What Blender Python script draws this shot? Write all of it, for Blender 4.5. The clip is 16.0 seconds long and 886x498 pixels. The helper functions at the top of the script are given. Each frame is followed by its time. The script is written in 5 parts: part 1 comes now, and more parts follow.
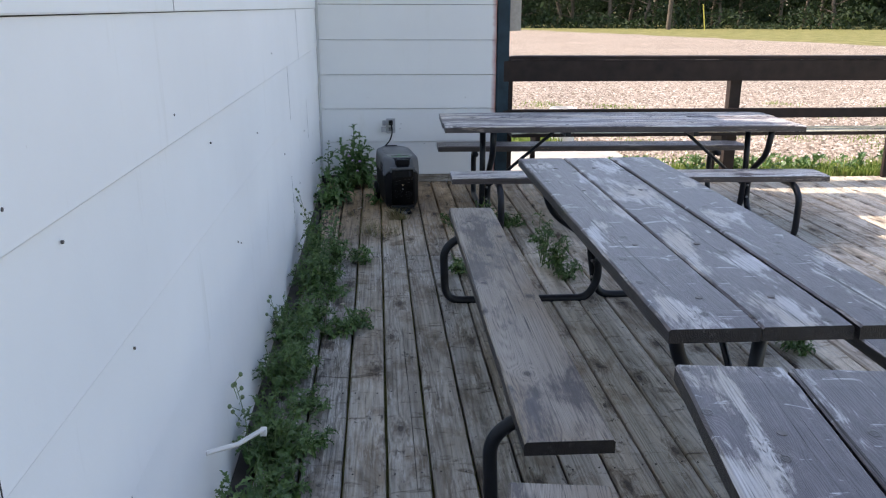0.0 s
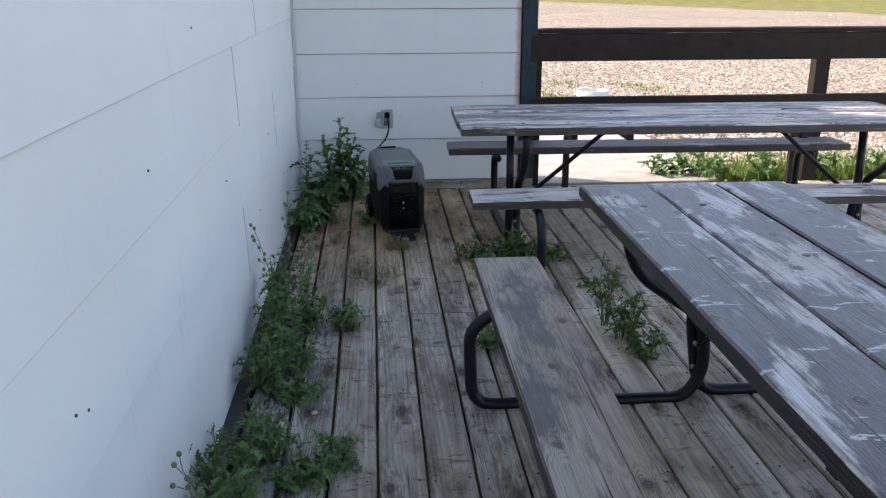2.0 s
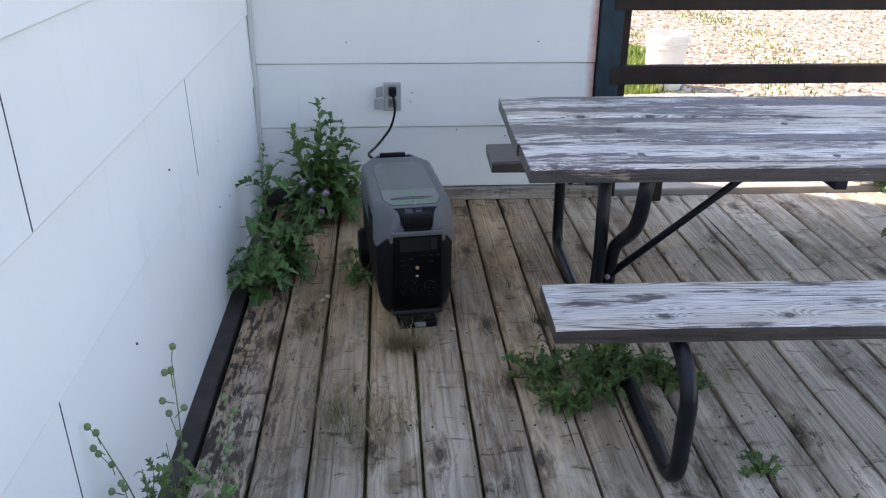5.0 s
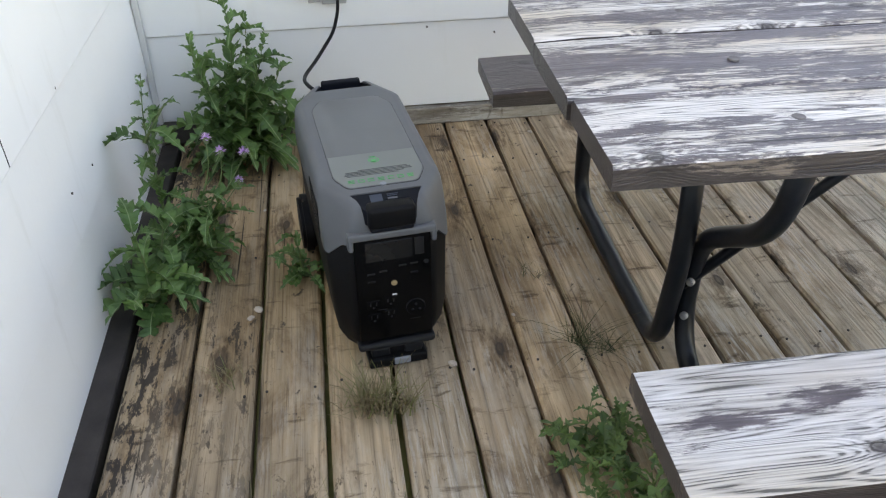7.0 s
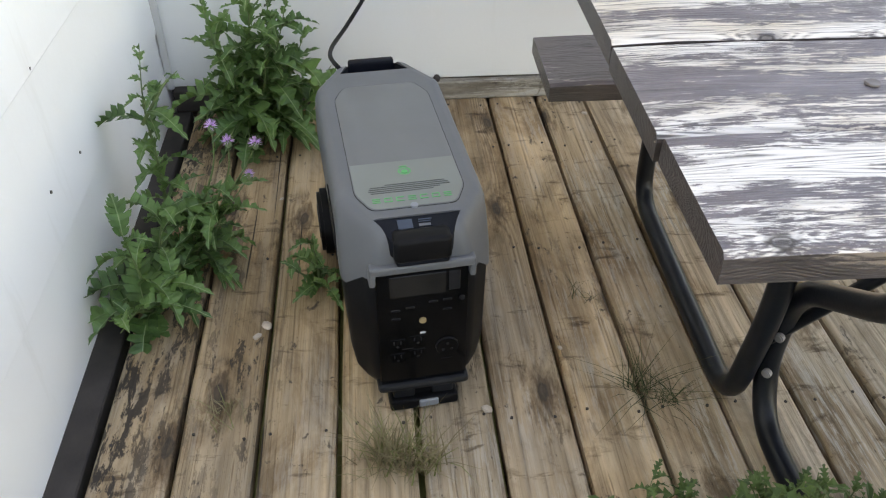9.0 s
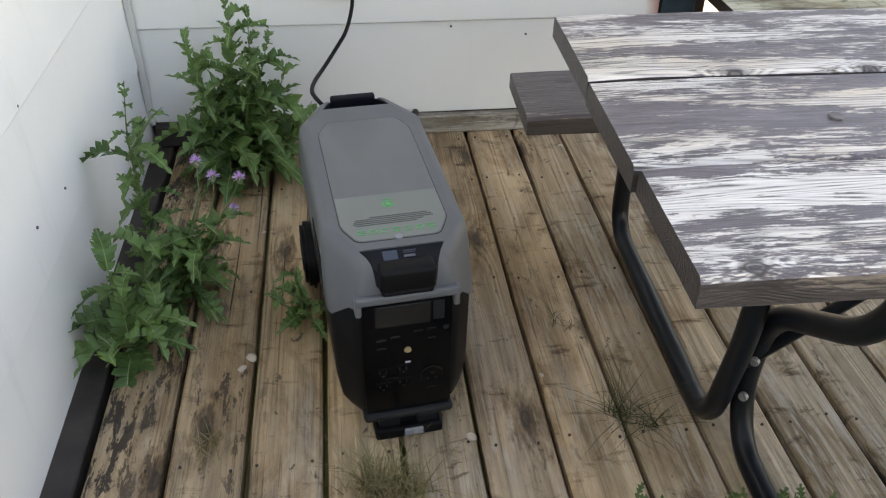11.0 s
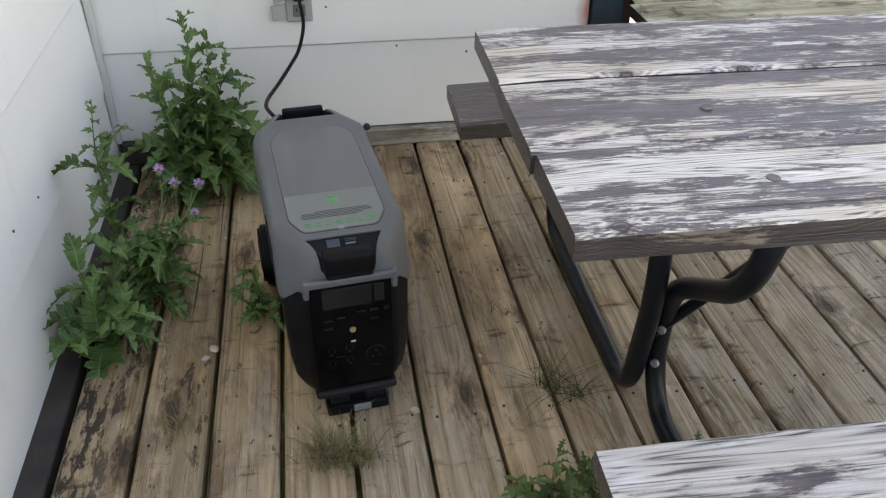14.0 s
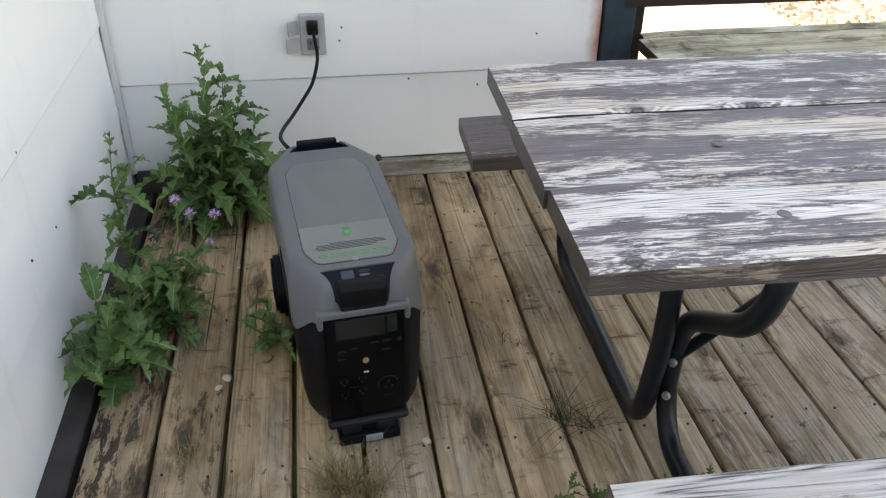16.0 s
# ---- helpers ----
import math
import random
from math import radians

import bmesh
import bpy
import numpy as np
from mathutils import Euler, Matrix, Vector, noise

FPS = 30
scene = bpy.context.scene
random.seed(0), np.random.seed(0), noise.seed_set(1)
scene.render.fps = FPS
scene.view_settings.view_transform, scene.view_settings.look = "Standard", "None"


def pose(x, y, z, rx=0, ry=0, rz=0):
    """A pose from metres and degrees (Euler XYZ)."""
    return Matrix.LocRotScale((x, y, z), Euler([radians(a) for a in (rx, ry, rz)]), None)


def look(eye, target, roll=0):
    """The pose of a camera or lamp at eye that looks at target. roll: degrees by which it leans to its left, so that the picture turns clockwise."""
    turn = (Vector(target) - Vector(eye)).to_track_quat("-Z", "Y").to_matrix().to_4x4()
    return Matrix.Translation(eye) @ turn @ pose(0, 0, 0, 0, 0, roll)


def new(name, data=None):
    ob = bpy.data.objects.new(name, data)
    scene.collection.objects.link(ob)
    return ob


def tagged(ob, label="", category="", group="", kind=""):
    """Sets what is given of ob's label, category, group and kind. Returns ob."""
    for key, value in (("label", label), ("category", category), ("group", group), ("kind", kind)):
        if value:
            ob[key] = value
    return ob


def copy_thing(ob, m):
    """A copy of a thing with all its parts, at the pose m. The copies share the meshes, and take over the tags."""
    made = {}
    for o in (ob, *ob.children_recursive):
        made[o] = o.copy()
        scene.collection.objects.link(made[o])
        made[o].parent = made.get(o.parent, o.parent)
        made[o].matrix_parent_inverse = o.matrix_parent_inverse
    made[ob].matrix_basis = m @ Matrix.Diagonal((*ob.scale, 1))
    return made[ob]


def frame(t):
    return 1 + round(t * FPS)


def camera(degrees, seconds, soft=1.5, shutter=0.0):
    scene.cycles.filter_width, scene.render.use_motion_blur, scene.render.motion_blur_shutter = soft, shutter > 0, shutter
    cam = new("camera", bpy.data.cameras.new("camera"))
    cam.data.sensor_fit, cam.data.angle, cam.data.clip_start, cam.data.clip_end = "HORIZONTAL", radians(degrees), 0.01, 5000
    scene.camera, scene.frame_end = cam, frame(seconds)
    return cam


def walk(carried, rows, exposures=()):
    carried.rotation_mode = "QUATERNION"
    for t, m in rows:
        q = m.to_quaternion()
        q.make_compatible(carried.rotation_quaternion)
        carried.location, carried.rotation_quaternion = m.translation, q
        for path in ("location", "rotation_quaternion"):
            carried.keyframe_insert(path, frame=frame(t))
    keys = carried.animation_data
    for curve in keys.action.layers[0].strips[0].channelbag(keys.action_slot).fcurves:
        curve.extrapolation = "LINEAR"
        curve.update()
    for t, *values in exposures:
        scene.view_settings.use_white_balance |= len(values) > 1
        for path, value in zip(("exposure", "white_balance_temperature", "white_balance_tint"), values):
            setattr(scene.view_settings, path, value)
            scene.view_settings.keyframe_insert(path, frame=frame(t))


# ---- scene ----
cam = camera(56.3, 16.0, 1.2)
PATH = [
    (0, (0.499, -0.374, 1.456), (0.649, 1.539, 0.895), 0.2),
    (0.5, (0.501, 0.06, 1.432), (0.676, 1.962, 0.84), 0.6),
    (1, (0.489, 0.47, 1.41), (0.659, 2.361, 0.782), -0.1),
    (1.5, (0.539, 0.821, 1.404), (0.638, 2.715, 0.771), -0.3),
    (2, (0.529, 1.142, 1.378), (0.682, 3.036, 0.757), -0.1),
    (2.5, (0.487, 1.459, 1.385), (0.722, 3.348, 0.774), 0.4),
    (3, (0.521, 1.822, 1.383), (0.748, 3.705, 0.749), 1.4),
    (3.5, (0.522, 2.166, 1.384), (0.759, 4.025, 0.686), 1.0),
    (4, (0.534, 2.488, 1.389), (0.773, 4.335, 0.659), 0.5),
    (4.5, (0.6, 2.791, 1.395), (0.759, 4.634, 0.635), 0.9),
    (5, (0.579, 3.091, 1.366), (0.707, 4.911, 0.547), 0.5),
    (5.2, (0.555, 3.209, 1.352), (0.702, 5.008, 0.492), 0.8),
    (7.3, (0.591, 4.228, 1.22), (0.819, 5.841, 0.06), -0.6),
    (7.5, (0.608, 4.281, 1.222), (0.812, 5.879, 0.036), 0.0),
    (8, (0.635, 4.394, 1.204), (0.781, 5.958, -0.034), -0.3),
    (8.5, (0.61, 4.453, 1.2), (0.748, 5.997, -0.063), -0.3),
    (9, (0.606, 4.459, 1.203), (0.747, 6.016, -0.045), 0.4),
    (11.3, (0.588, 4.42, 1.221), (0.818, 6.015, 0.038), 1.2),
    (11.5, (0.59, 4.407, 1.22), (0.837, 5.999, 0.034), 1.2),
    (12, (0.614, 4.334, 1.228), (0.829, 5.926, 0.036), 0.6),
    (12.5, (0.625, 4.287, 1.245), (0.821, 5.881, 0.053), -0.5),
    (13, (0.645, 4.286, 1.252), (0.877, 5.893, 0.084), -0.8),
    (13.5, (0.636, 4.261, 1.257), (0.89, 5.878, 0.107), 0.1),
    (14, (0.634, 4.243, 1.266), (0.904, 5.868, 0.131), 0.6),
    (14.5, (0.644, 4.244, 1.277), (0.943, 5.879, 0.164), 0.7),
    (15, (0.632, 4.245, 1.274), (0.926, 5.89, 0.175), 0.9),
    (15.5, (0.622, 4.233, 1.27), (0.884, 5.884, 0.173), 0.7),
    (16, (0.62, 4.235, 1.282), (0.88, 5.899, 0.203), 0.6),
]
walk(cam, [(t, look(eye, target, roll)) for t, eye, target, roll in PATH],
     [(0.0, 1.46, 7300, 18), (2.5, 1.43, 7300, 15), (3.2, 1.44, 7350, 15), (4.0, 1.65, 7450, 16), (5.0, 1.91, 7500, 18), (7.4, 2.62, 9800, 17), (9.0, 2.74, 10200, 17), (11.5, 2.42, 10200, 18), (12.3, 2.48, 10200, 17), (13.0, 2.34, 10200, 17), (14.0, 2.29, 10100, 18), (15.5, 2.36, 9900, 17), (16.0, 2.42, 9900, 17)])

# ---- light ----
world = bpy.data.worlds.new("sky")
scene.world = world
world.use_nodes = True
SUN_TO = Vector((-0.85, 0.4, 1.0)).normalized()
wn = world.node_tree
sky = wn.nodes.new("ShaderNodeTexSky")
sky.sky_type = "NISHITA"
sky.sun_disc = False
sky.sun_elevation = math.asin(SUN_TO.z)
sky.sun_rotation = math.atan2(SUN_TO.x, SUN_TO.y)
sky.air_density, sky.dust_density = 1.0, 1.5
wn.links.new(sky.outputs[0], wn.nodes["Background"].inputs[0])
wn.nodes["Background"].inputs[1].default_value = 0.15
sun_data = bpy.data.lights.new("sun", "SUN")
sun_data.energy, sun_data.angle, sun_data.color = 2.7, radians(0.55), (1.0, 0.95, 0.87)
sun = new("sun", sun_data)
sun.matrix_world = look(SUN_TO * 30, (0, 0, 0))


# ---- materials ----
def mat(name, rough=0.6, metal=0.0, spec=0.5):
    m = bpy.data.materials.new(name)
    m.use_nodes = True
    b = m.node_tree.nodes["Principled BSDF"]
    b.inputs["Roughness"].default_value = rough
    b.inputs["Metallic"].default_value = metal
    b.inputs["Specular IOR Level"].default_value = spec
    return m


def nd(m, kind, **values):
    n = m.node_tree.nodes.new(kind)
    for k, v in values.items():
        n.inputs[k.replace("_", " ")].default_value = v
    return n


def ln(m, a, b):
    m.node_tree.links.new(a, b)


def bsdf(m):
    return m.node_tree.nodes["Principled BSDF"]


def coords(m, scale=(1, 1, 1), shuffle=True, use="Object"):
    """Object coordinates, shifted at random from object to object, then scaled."""
    tc = nd(m, "ShaderNodeTexCoord")
    out = tc.outputs[use]
    if shuffle:
        info = nd(m, "ShaderNodeObjectInfo")
        mul = nd(m, "ShaderNodeMath")
        mul.operation = "MULTIPLY"
        mul.inputs[1].default_value = 57.0
        ln(m, info.outputs["Random"], mul.inputs[0])
        add = nd(m, "ShaderNodeVectorMath")
        add.operation = "ADD"
        ln(m, out, add.inputs[0])
        ln(m, mul.outputs[0], add.inputs[1])
        out = add.outputs[0]
    sc = nd(m, "ShaderNodeVectorMath")
    sc.operation = "MULTIPLY"
    sc.inputs[1].default_value = scale
    ln(m, out, sc.inputs[0])
    return sc.outputs[0]


def noise_tex(m, vec, scale, detail=4.0, rough=0.55, dist=0.0):
    n = nd(m, "ShaderNodeTexNoise", Scale=scale, Detail=detail, Roughness=rough, Distortion=dist)
    ln(m, vec, n.inputs["Vector"])
    return n.outputs["Fac"]


def ramp(m, fac, stops, ease="LINEAR"):
    r = nd(m, "ShaderNodeValToRGB")
    r.color_ramp.interpolation = ease
    els = r.color_ramp.elements
    while len(els) < len(stops):
        els.new(0.5)
    for e, (p, c) in zip(els, stops):
        e.position = p
        e.color = (*c, 1) if len(c) == 3 else c
    ln(m, fac, r.inputs[0])
    return r.outputs[0]


def mixc(m, fac, a, b, how="MIX"):
    x = nd(m, "ShaderNodeMix")
    x.data_type, x.blend_type = "RGBA", how
    for sock, v in ((x.inputs[0], fac), (x.inputs[6], a), (x.inputs[7], b)):
        if isinstance(v, (int, float)):
            sock.default_value = v
        elif isinstance(v, tuple):
            sock.default_value = (*v, 1)
        else:
            ln(m, v, sock)
    return x.outputs[2]


def math_n(m, op, a, b=0.0, clamp=False):
    x = nd(m, "ShaderNodeMath")
    x.operation, x.use_clamp = op, clamp
    for sock, v in ((x.inputs[0], a), (x.inputs[1], b)):
        if isinstance(v, (int, float)):
            sock.default_value = v
        else:
            ln(m, v, sock)
    return x.outputs[0]


def bump(m, height, strength=0.3, dist=0.004):
    b = nd(m, "ShaderNodeBump", Strength=strength, Distance=dist)
    ln(m, height, b.inputs["Height"])
    ln(m, b.outputs[0], bsdf(m).inputs["Normal"])


def colour(m, out):
    ln(m, out, bsdf(m).inputs["Base Color"])


def grey(v):
    return (v, v, v)


def plain(name, rgb, rough=0.6, metal=0.0, spec=0.5, vary=0.12, scale=30.0, bumpy=0.05):
    """A nearly even surface with slight mottling and fine relief."""
    m = mat(name, rough, metal, spec)
    v = coords(m, shuffle=False)
    n = noise_tex(m, v, scale, 5)
    lo, hi = tuple(c * (1 - vary) for c in rgb), tuple(min(1, c * (1 + vary)) for c in rgb)
    colour(m, ramp(m, n, [(0.3, lo), (0.7, hi)]))
    if bumpy:
        bump(m, noise_tex(m, v, scale * 8, 3), bumpy, 0.002)
    return m


def along(axis, across, length, flat=False):
    s = [across] * 3
    s[axis] = length
    if flat:
        s[2] = 0.0
    return tuple(s)


def knots_and_rings(m, axis, across, length, lines, k_across, k_length, some=0.6):
    """Contours of a stretched field as growth rings, swept round scattered knots: ring value and knot distance."""
    vor = nd(m, "ShaderNodeTexVoronoi", Scale=1.0, Randomness=0.9)
    vor.voronoi_dimensions = "2D"
    ln(m, coords(m, along(axis, k_across, k_length, True)), vor.inputs["Vector"])
    wob = noise_tex(m, coords(m, along(axis, 60.0, 30.0)), 1.0, 4, 0.6)
    sep = nd(m, "ShaderNodeSeparateColor")
    ln(m, vor.outputs["Color"], sep.inputs[0])
    bare = math_n(m, "GREATER_THAN", sep.outputs[0], some)
    near = math_n(m, "ADD", math_n(m, "ADD", vor.outputs["Distance"], bare), math_n(m, "MULTIPLY", math_n(m, "SUBTRACT", wob, 0.5), 0.07))
    hill = math_n(m, "MAXIMUM", math_n(m, "SUBTRACT", 0.34, near), 0.0)
    field = noise_tex(m, coords(m, along(axis, across, length)), 1.0, 3, 0.45, 0.15)
    field = math_n(m, "ADD", field, math_n(m, "MULTIPLY", math_n(m, "MULTIPLY", hill, hill), 0.8))
    wave = math_n(m, "SINE", math_n(m, "MULTIPLY", field, lines))
    return math_n(m, "ADD", math_n(m, "MULTIPLY", wave, 0.5), 0.5), near


def deck_wood(name, lo, mid, hi, dark, axis=1, sheltered=None):
    """Weathered softwood, grain along the given axis: dull smooth boards, dirt smudges, knots, flakes of old black stain."""
    m = mat(name, 0.78, 0.0, 0.3)
    w = coords(m)
    grain = noise_tex(m, coords(m, along(axis, 14.0, 0.9)), 1.0, 6, 0.6, 0.4)
    base = ramp(m, grain, [(0.34, lo), (0.5, mid), (0.66, hi)])
    info = nd(m, "ShaderNodeObjectInfo")
    warm = None
    if sheltered:
        geo = nd(m, "ShaderNodeNewGeometry")
        far = nd(m, "ShaderNodeVectorMath")
        far.operation = "DISTANCE"
        ln(m, geo.outputs["Position"], far.inputs[0])
        far.inputs[1].default_value = (0.35, 6.2, 0)
        warm = math_n(m, "ADD", far.outputs["Value"], math_n(m, "MULTIPLY", noise_tex(m, w, 2.5, 3), 0.9))
        warm = ramp(m, math_n(m, "DIVIDE", warm, 4.0), [(0.24, grey(1.0)), (0.56, grey(0.0))])
        base = mixc(m, warm, base, mixc(m, 1.0, base, sheltered, "MULTIPLY"))
        sep = nd(m, "ShaderNodeSeparateXYZ")
        ln(m, geo.outputs["Position"], sep.inputs[0])
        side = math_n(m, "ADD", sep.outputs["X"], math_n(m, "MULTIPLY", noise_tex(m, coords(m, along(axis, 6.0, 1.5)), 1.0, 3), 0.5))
        # Planks get brighter with growing x, more so around y 4.9.
        brighten = math_n(m, "ADD", sep.outputs["X"], math_n(m, "MULTIPLY", noise_tex(m, w, 1.2, 4), 0.6))
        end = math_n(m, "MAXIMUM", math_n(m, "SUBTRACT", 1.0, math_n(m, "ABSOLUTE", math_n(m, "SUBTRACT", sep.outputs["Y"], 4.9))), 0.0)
        brighten = math_n(m, "ADD", brighten, math_n(m, "MULTIPLY", end, 0.5))
        open_side = ramp(m, math_n(m, "DIVIDE", brighten, 3.0), [(0.40, grey(0.0)), (0.62, grey(1.0))])
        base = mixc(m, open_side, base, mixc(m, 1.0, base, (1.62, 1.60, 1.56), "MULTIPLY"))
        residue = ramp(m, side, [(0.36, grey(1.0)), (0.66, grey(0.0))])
    rings, near = knots_and_rings(m, axis, 5.0, 0.16, 190.0, 5.0, 2.0, 0.72)
    fine = noise_tex(m, coords(m, along(axis, 230.0, 2.2)), 1.0, 3, 0.55, 0.2)
    line = math_n(m, "ADD", math_n(m, "MULTIPLY", rings, 0.40), math_n(m, "MULTIPLY", fine, 0.75))
    base = mixc(m, 1.0, base, ramp(m, line, [(0.26, grey(0.58)), (0.38, grey(0.88)), (0.60, grey(1.05)), (0.85, grey(1.20))]), "MULTIPLY")
    hair = noise_tex(m, coords(m, along(axis, 330.0, 5.0)), 1.0, 2, 0.5, 0.6)
    rough = noise_tex(m, coords(m, along(axis, 10.0, 2.2)), 1.0, 5, 0.6, 0.5)
    hairs = math_n(m, "MULTIPLY", ramp(m, hair, [(0.57, grey(0.0)), (0.65, grey(0.8))]), ramp(m, rough, [(0.42, grey(0.15)), (0.62, grey(0.85))]))
    base = mixc(m, hairs, base, mixc(m, 1.0, base, (0.46, 0.40, 0.34), "MULTIPLY"))
    tone = ramp(m, info.outputs["Random"], [(0.0, (0.72, 0.69, 0.66)), (0.3, (1.0, 0.97, 0.93)), (0.6, (0.84, 0.86, 0.88)), (0.8, (1.08, 1.02, 0.94)), (1.0, (1.18, 1.15, 1.10))])
    base = mixc(m, 1.0, base, tone, "MULTIPLY")
    patch = noise_tex(m, coords(m, along(axis, 5.5, 2.8)), 1.0, 8, 0.68, 0.7)
    base = mixc(m, ramp(m, patch, [(0.48, grey(0.0)), (0.61, grey(0.75))]), base, mixc(m, 1.0, base, (0.50, 0.43, 0.36), "MULTIPLY"))
    pale = noise_tex(m, coords(m, along(axis, 12.0, 1.8)), 1.0, 7, 0.72, 0.4)
    silver = mixc(m, 1.0, tuple(min(0.8, c * 1.25) for c in hi), ramp(m, line, [(0.30, grey(0.66)), (0.55, grey(1.04))]), "MULTIPLY")
    show = ramp(m, pale, [(0.52, grey(0.0)), (0.66, grey(0.48))])
    if sheltered:
        show = math_n(m, "MULTIPLY", show, math_n(m, "SUBTRACT", 1.0, math_n(m, "MULTIPLY", warm, 0.6)))
    base = mixc(m, show, base, silver)
    fuzz = noise_tex(m, coords(m, along(axis, 95.0, 8.0)), 1.0, 6, 0.75, 0.3)
    worn = noise_tex(m, coords(m, along(axis, 5.0, 1.9)), 1.0, 5, 0.62, 0.6)
    scuff = math_n(m, "MULTIPLY", ramp(m, fuzz, [(0.50, grey(0.0)), (0.57, grey(0.7))]), ramp(m, worn, [(0.47, grey(0.0)), (0.60, grey(1.0))]))
    if sheltered:
        scuff = math_n(m, "MULTIPLY", scuff, math_n(m, "SUBTRACT", 1.0, math_n(m, "MULTIPLY", warm, math_n(m, "SUBTRACT", 0.92, math_n(m, "MULTIPLY", open_side, 0.8)))))
    base = mixc(m, scuff, base, tuple(min(0.8, c * 1.32) for c in hi))
    flake = noise_tex(m, coords(m, along(axis, 55.0, 16.0)), 1.0, 6, 0.75, 0.4)
    halo = math_n(m, "ADD", near, math_n(m, "MULTIPLY", math_n(m, "SUBTRACT", flake, 0.5), 0.9))
    base = mixc(m, ramp(m, halo, [(0.05, grey(0.75)), (0.20, grey(0.0))]), base, mixc(m, 1.0, base, (0.36, 0.30, 0.25), "MULTIPLY"))
    knot = ramp(m, near, [(0.02, grey(0.7)), (0.042, grey(0.9)), (0.055, grey(0.4)), (0.09, grey(0.2)), (0.13, grey(0.0))])
    base = mixc(m, knot, base, tuple(c * 1.5 for c in dark))
    smear = noise_tex(m, coords(m, along(axis, 8.0, 22.0)), 1.0, 6, 0.65, 0.6)
    base = mixc(m, ramp(m, smear, [(0.58, grey(0.0)), (0.68, grey(0.85))]), base, mixc(m, 1.0, base, (0.30, 0.26, 0.22), "MULTIPLY"))
    blot = noise_tex(m, coords(m, along(axis, 26.0, 17.0)), 1.0, 5, 0.7, 0.4)
    base = mixc(m, ramp(m, blot, [(0.635, grey(0.0)), (0.69, grey(0.8))]), base, tuple(c * 1.3 for c in dark))
    speck = noise_tex(m, coords(m, along(axis, 120.0, 45.0)), 1.0, 3, 0.6)
    base = mixc(m, ramp(m, speck, [(0.70, grey(0.0)), (0.74, grey(0.6))]), base, tuple(c * 1.5 for c in dark))
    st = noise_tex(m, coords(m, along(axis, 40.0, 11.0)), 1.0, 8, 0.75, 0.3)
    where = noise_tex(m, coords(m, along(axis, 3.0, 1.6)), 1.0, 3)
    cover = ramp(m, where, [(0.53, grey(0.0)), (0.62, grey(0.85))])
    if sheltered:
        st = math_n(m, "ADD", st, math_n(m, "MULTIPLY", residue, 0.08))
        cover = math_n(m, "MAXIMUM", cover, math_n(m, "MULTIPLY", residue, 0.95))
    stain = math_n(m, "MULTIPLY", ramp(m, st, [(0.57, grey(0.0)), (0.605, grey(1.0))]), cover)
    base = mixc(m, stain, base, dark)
    ck = noise_tex(m, coords(m, along(axis, 60.0, 0.7)), 1.0, 3, 0.5, 0.5)
    crack = ramp(m, ck, [(0.69, grey(0.0)), (0.715, grey(0.9))])
    base = mixc(m, crack, base, tuple(c * 0.5 for c in dark))
    colour(m, base)
    hgt = math_n(m, "SUBTRACT", math_n(m, "ADD", math_n(m, "MULTIPLY", grain, 0.6), line), math_n(m, "MULTIPLY", crack, 1.2))
    hgt = math_n(m, "ADD", hgt, math_n(m, "SUBTRACT", math_n(m, "MULTIPLY", knot, 0.5), math_n(m, "MULTIPLY", hairs, 0.7)))
    bump(m, hgt, 0.7, 0.004)
    return m


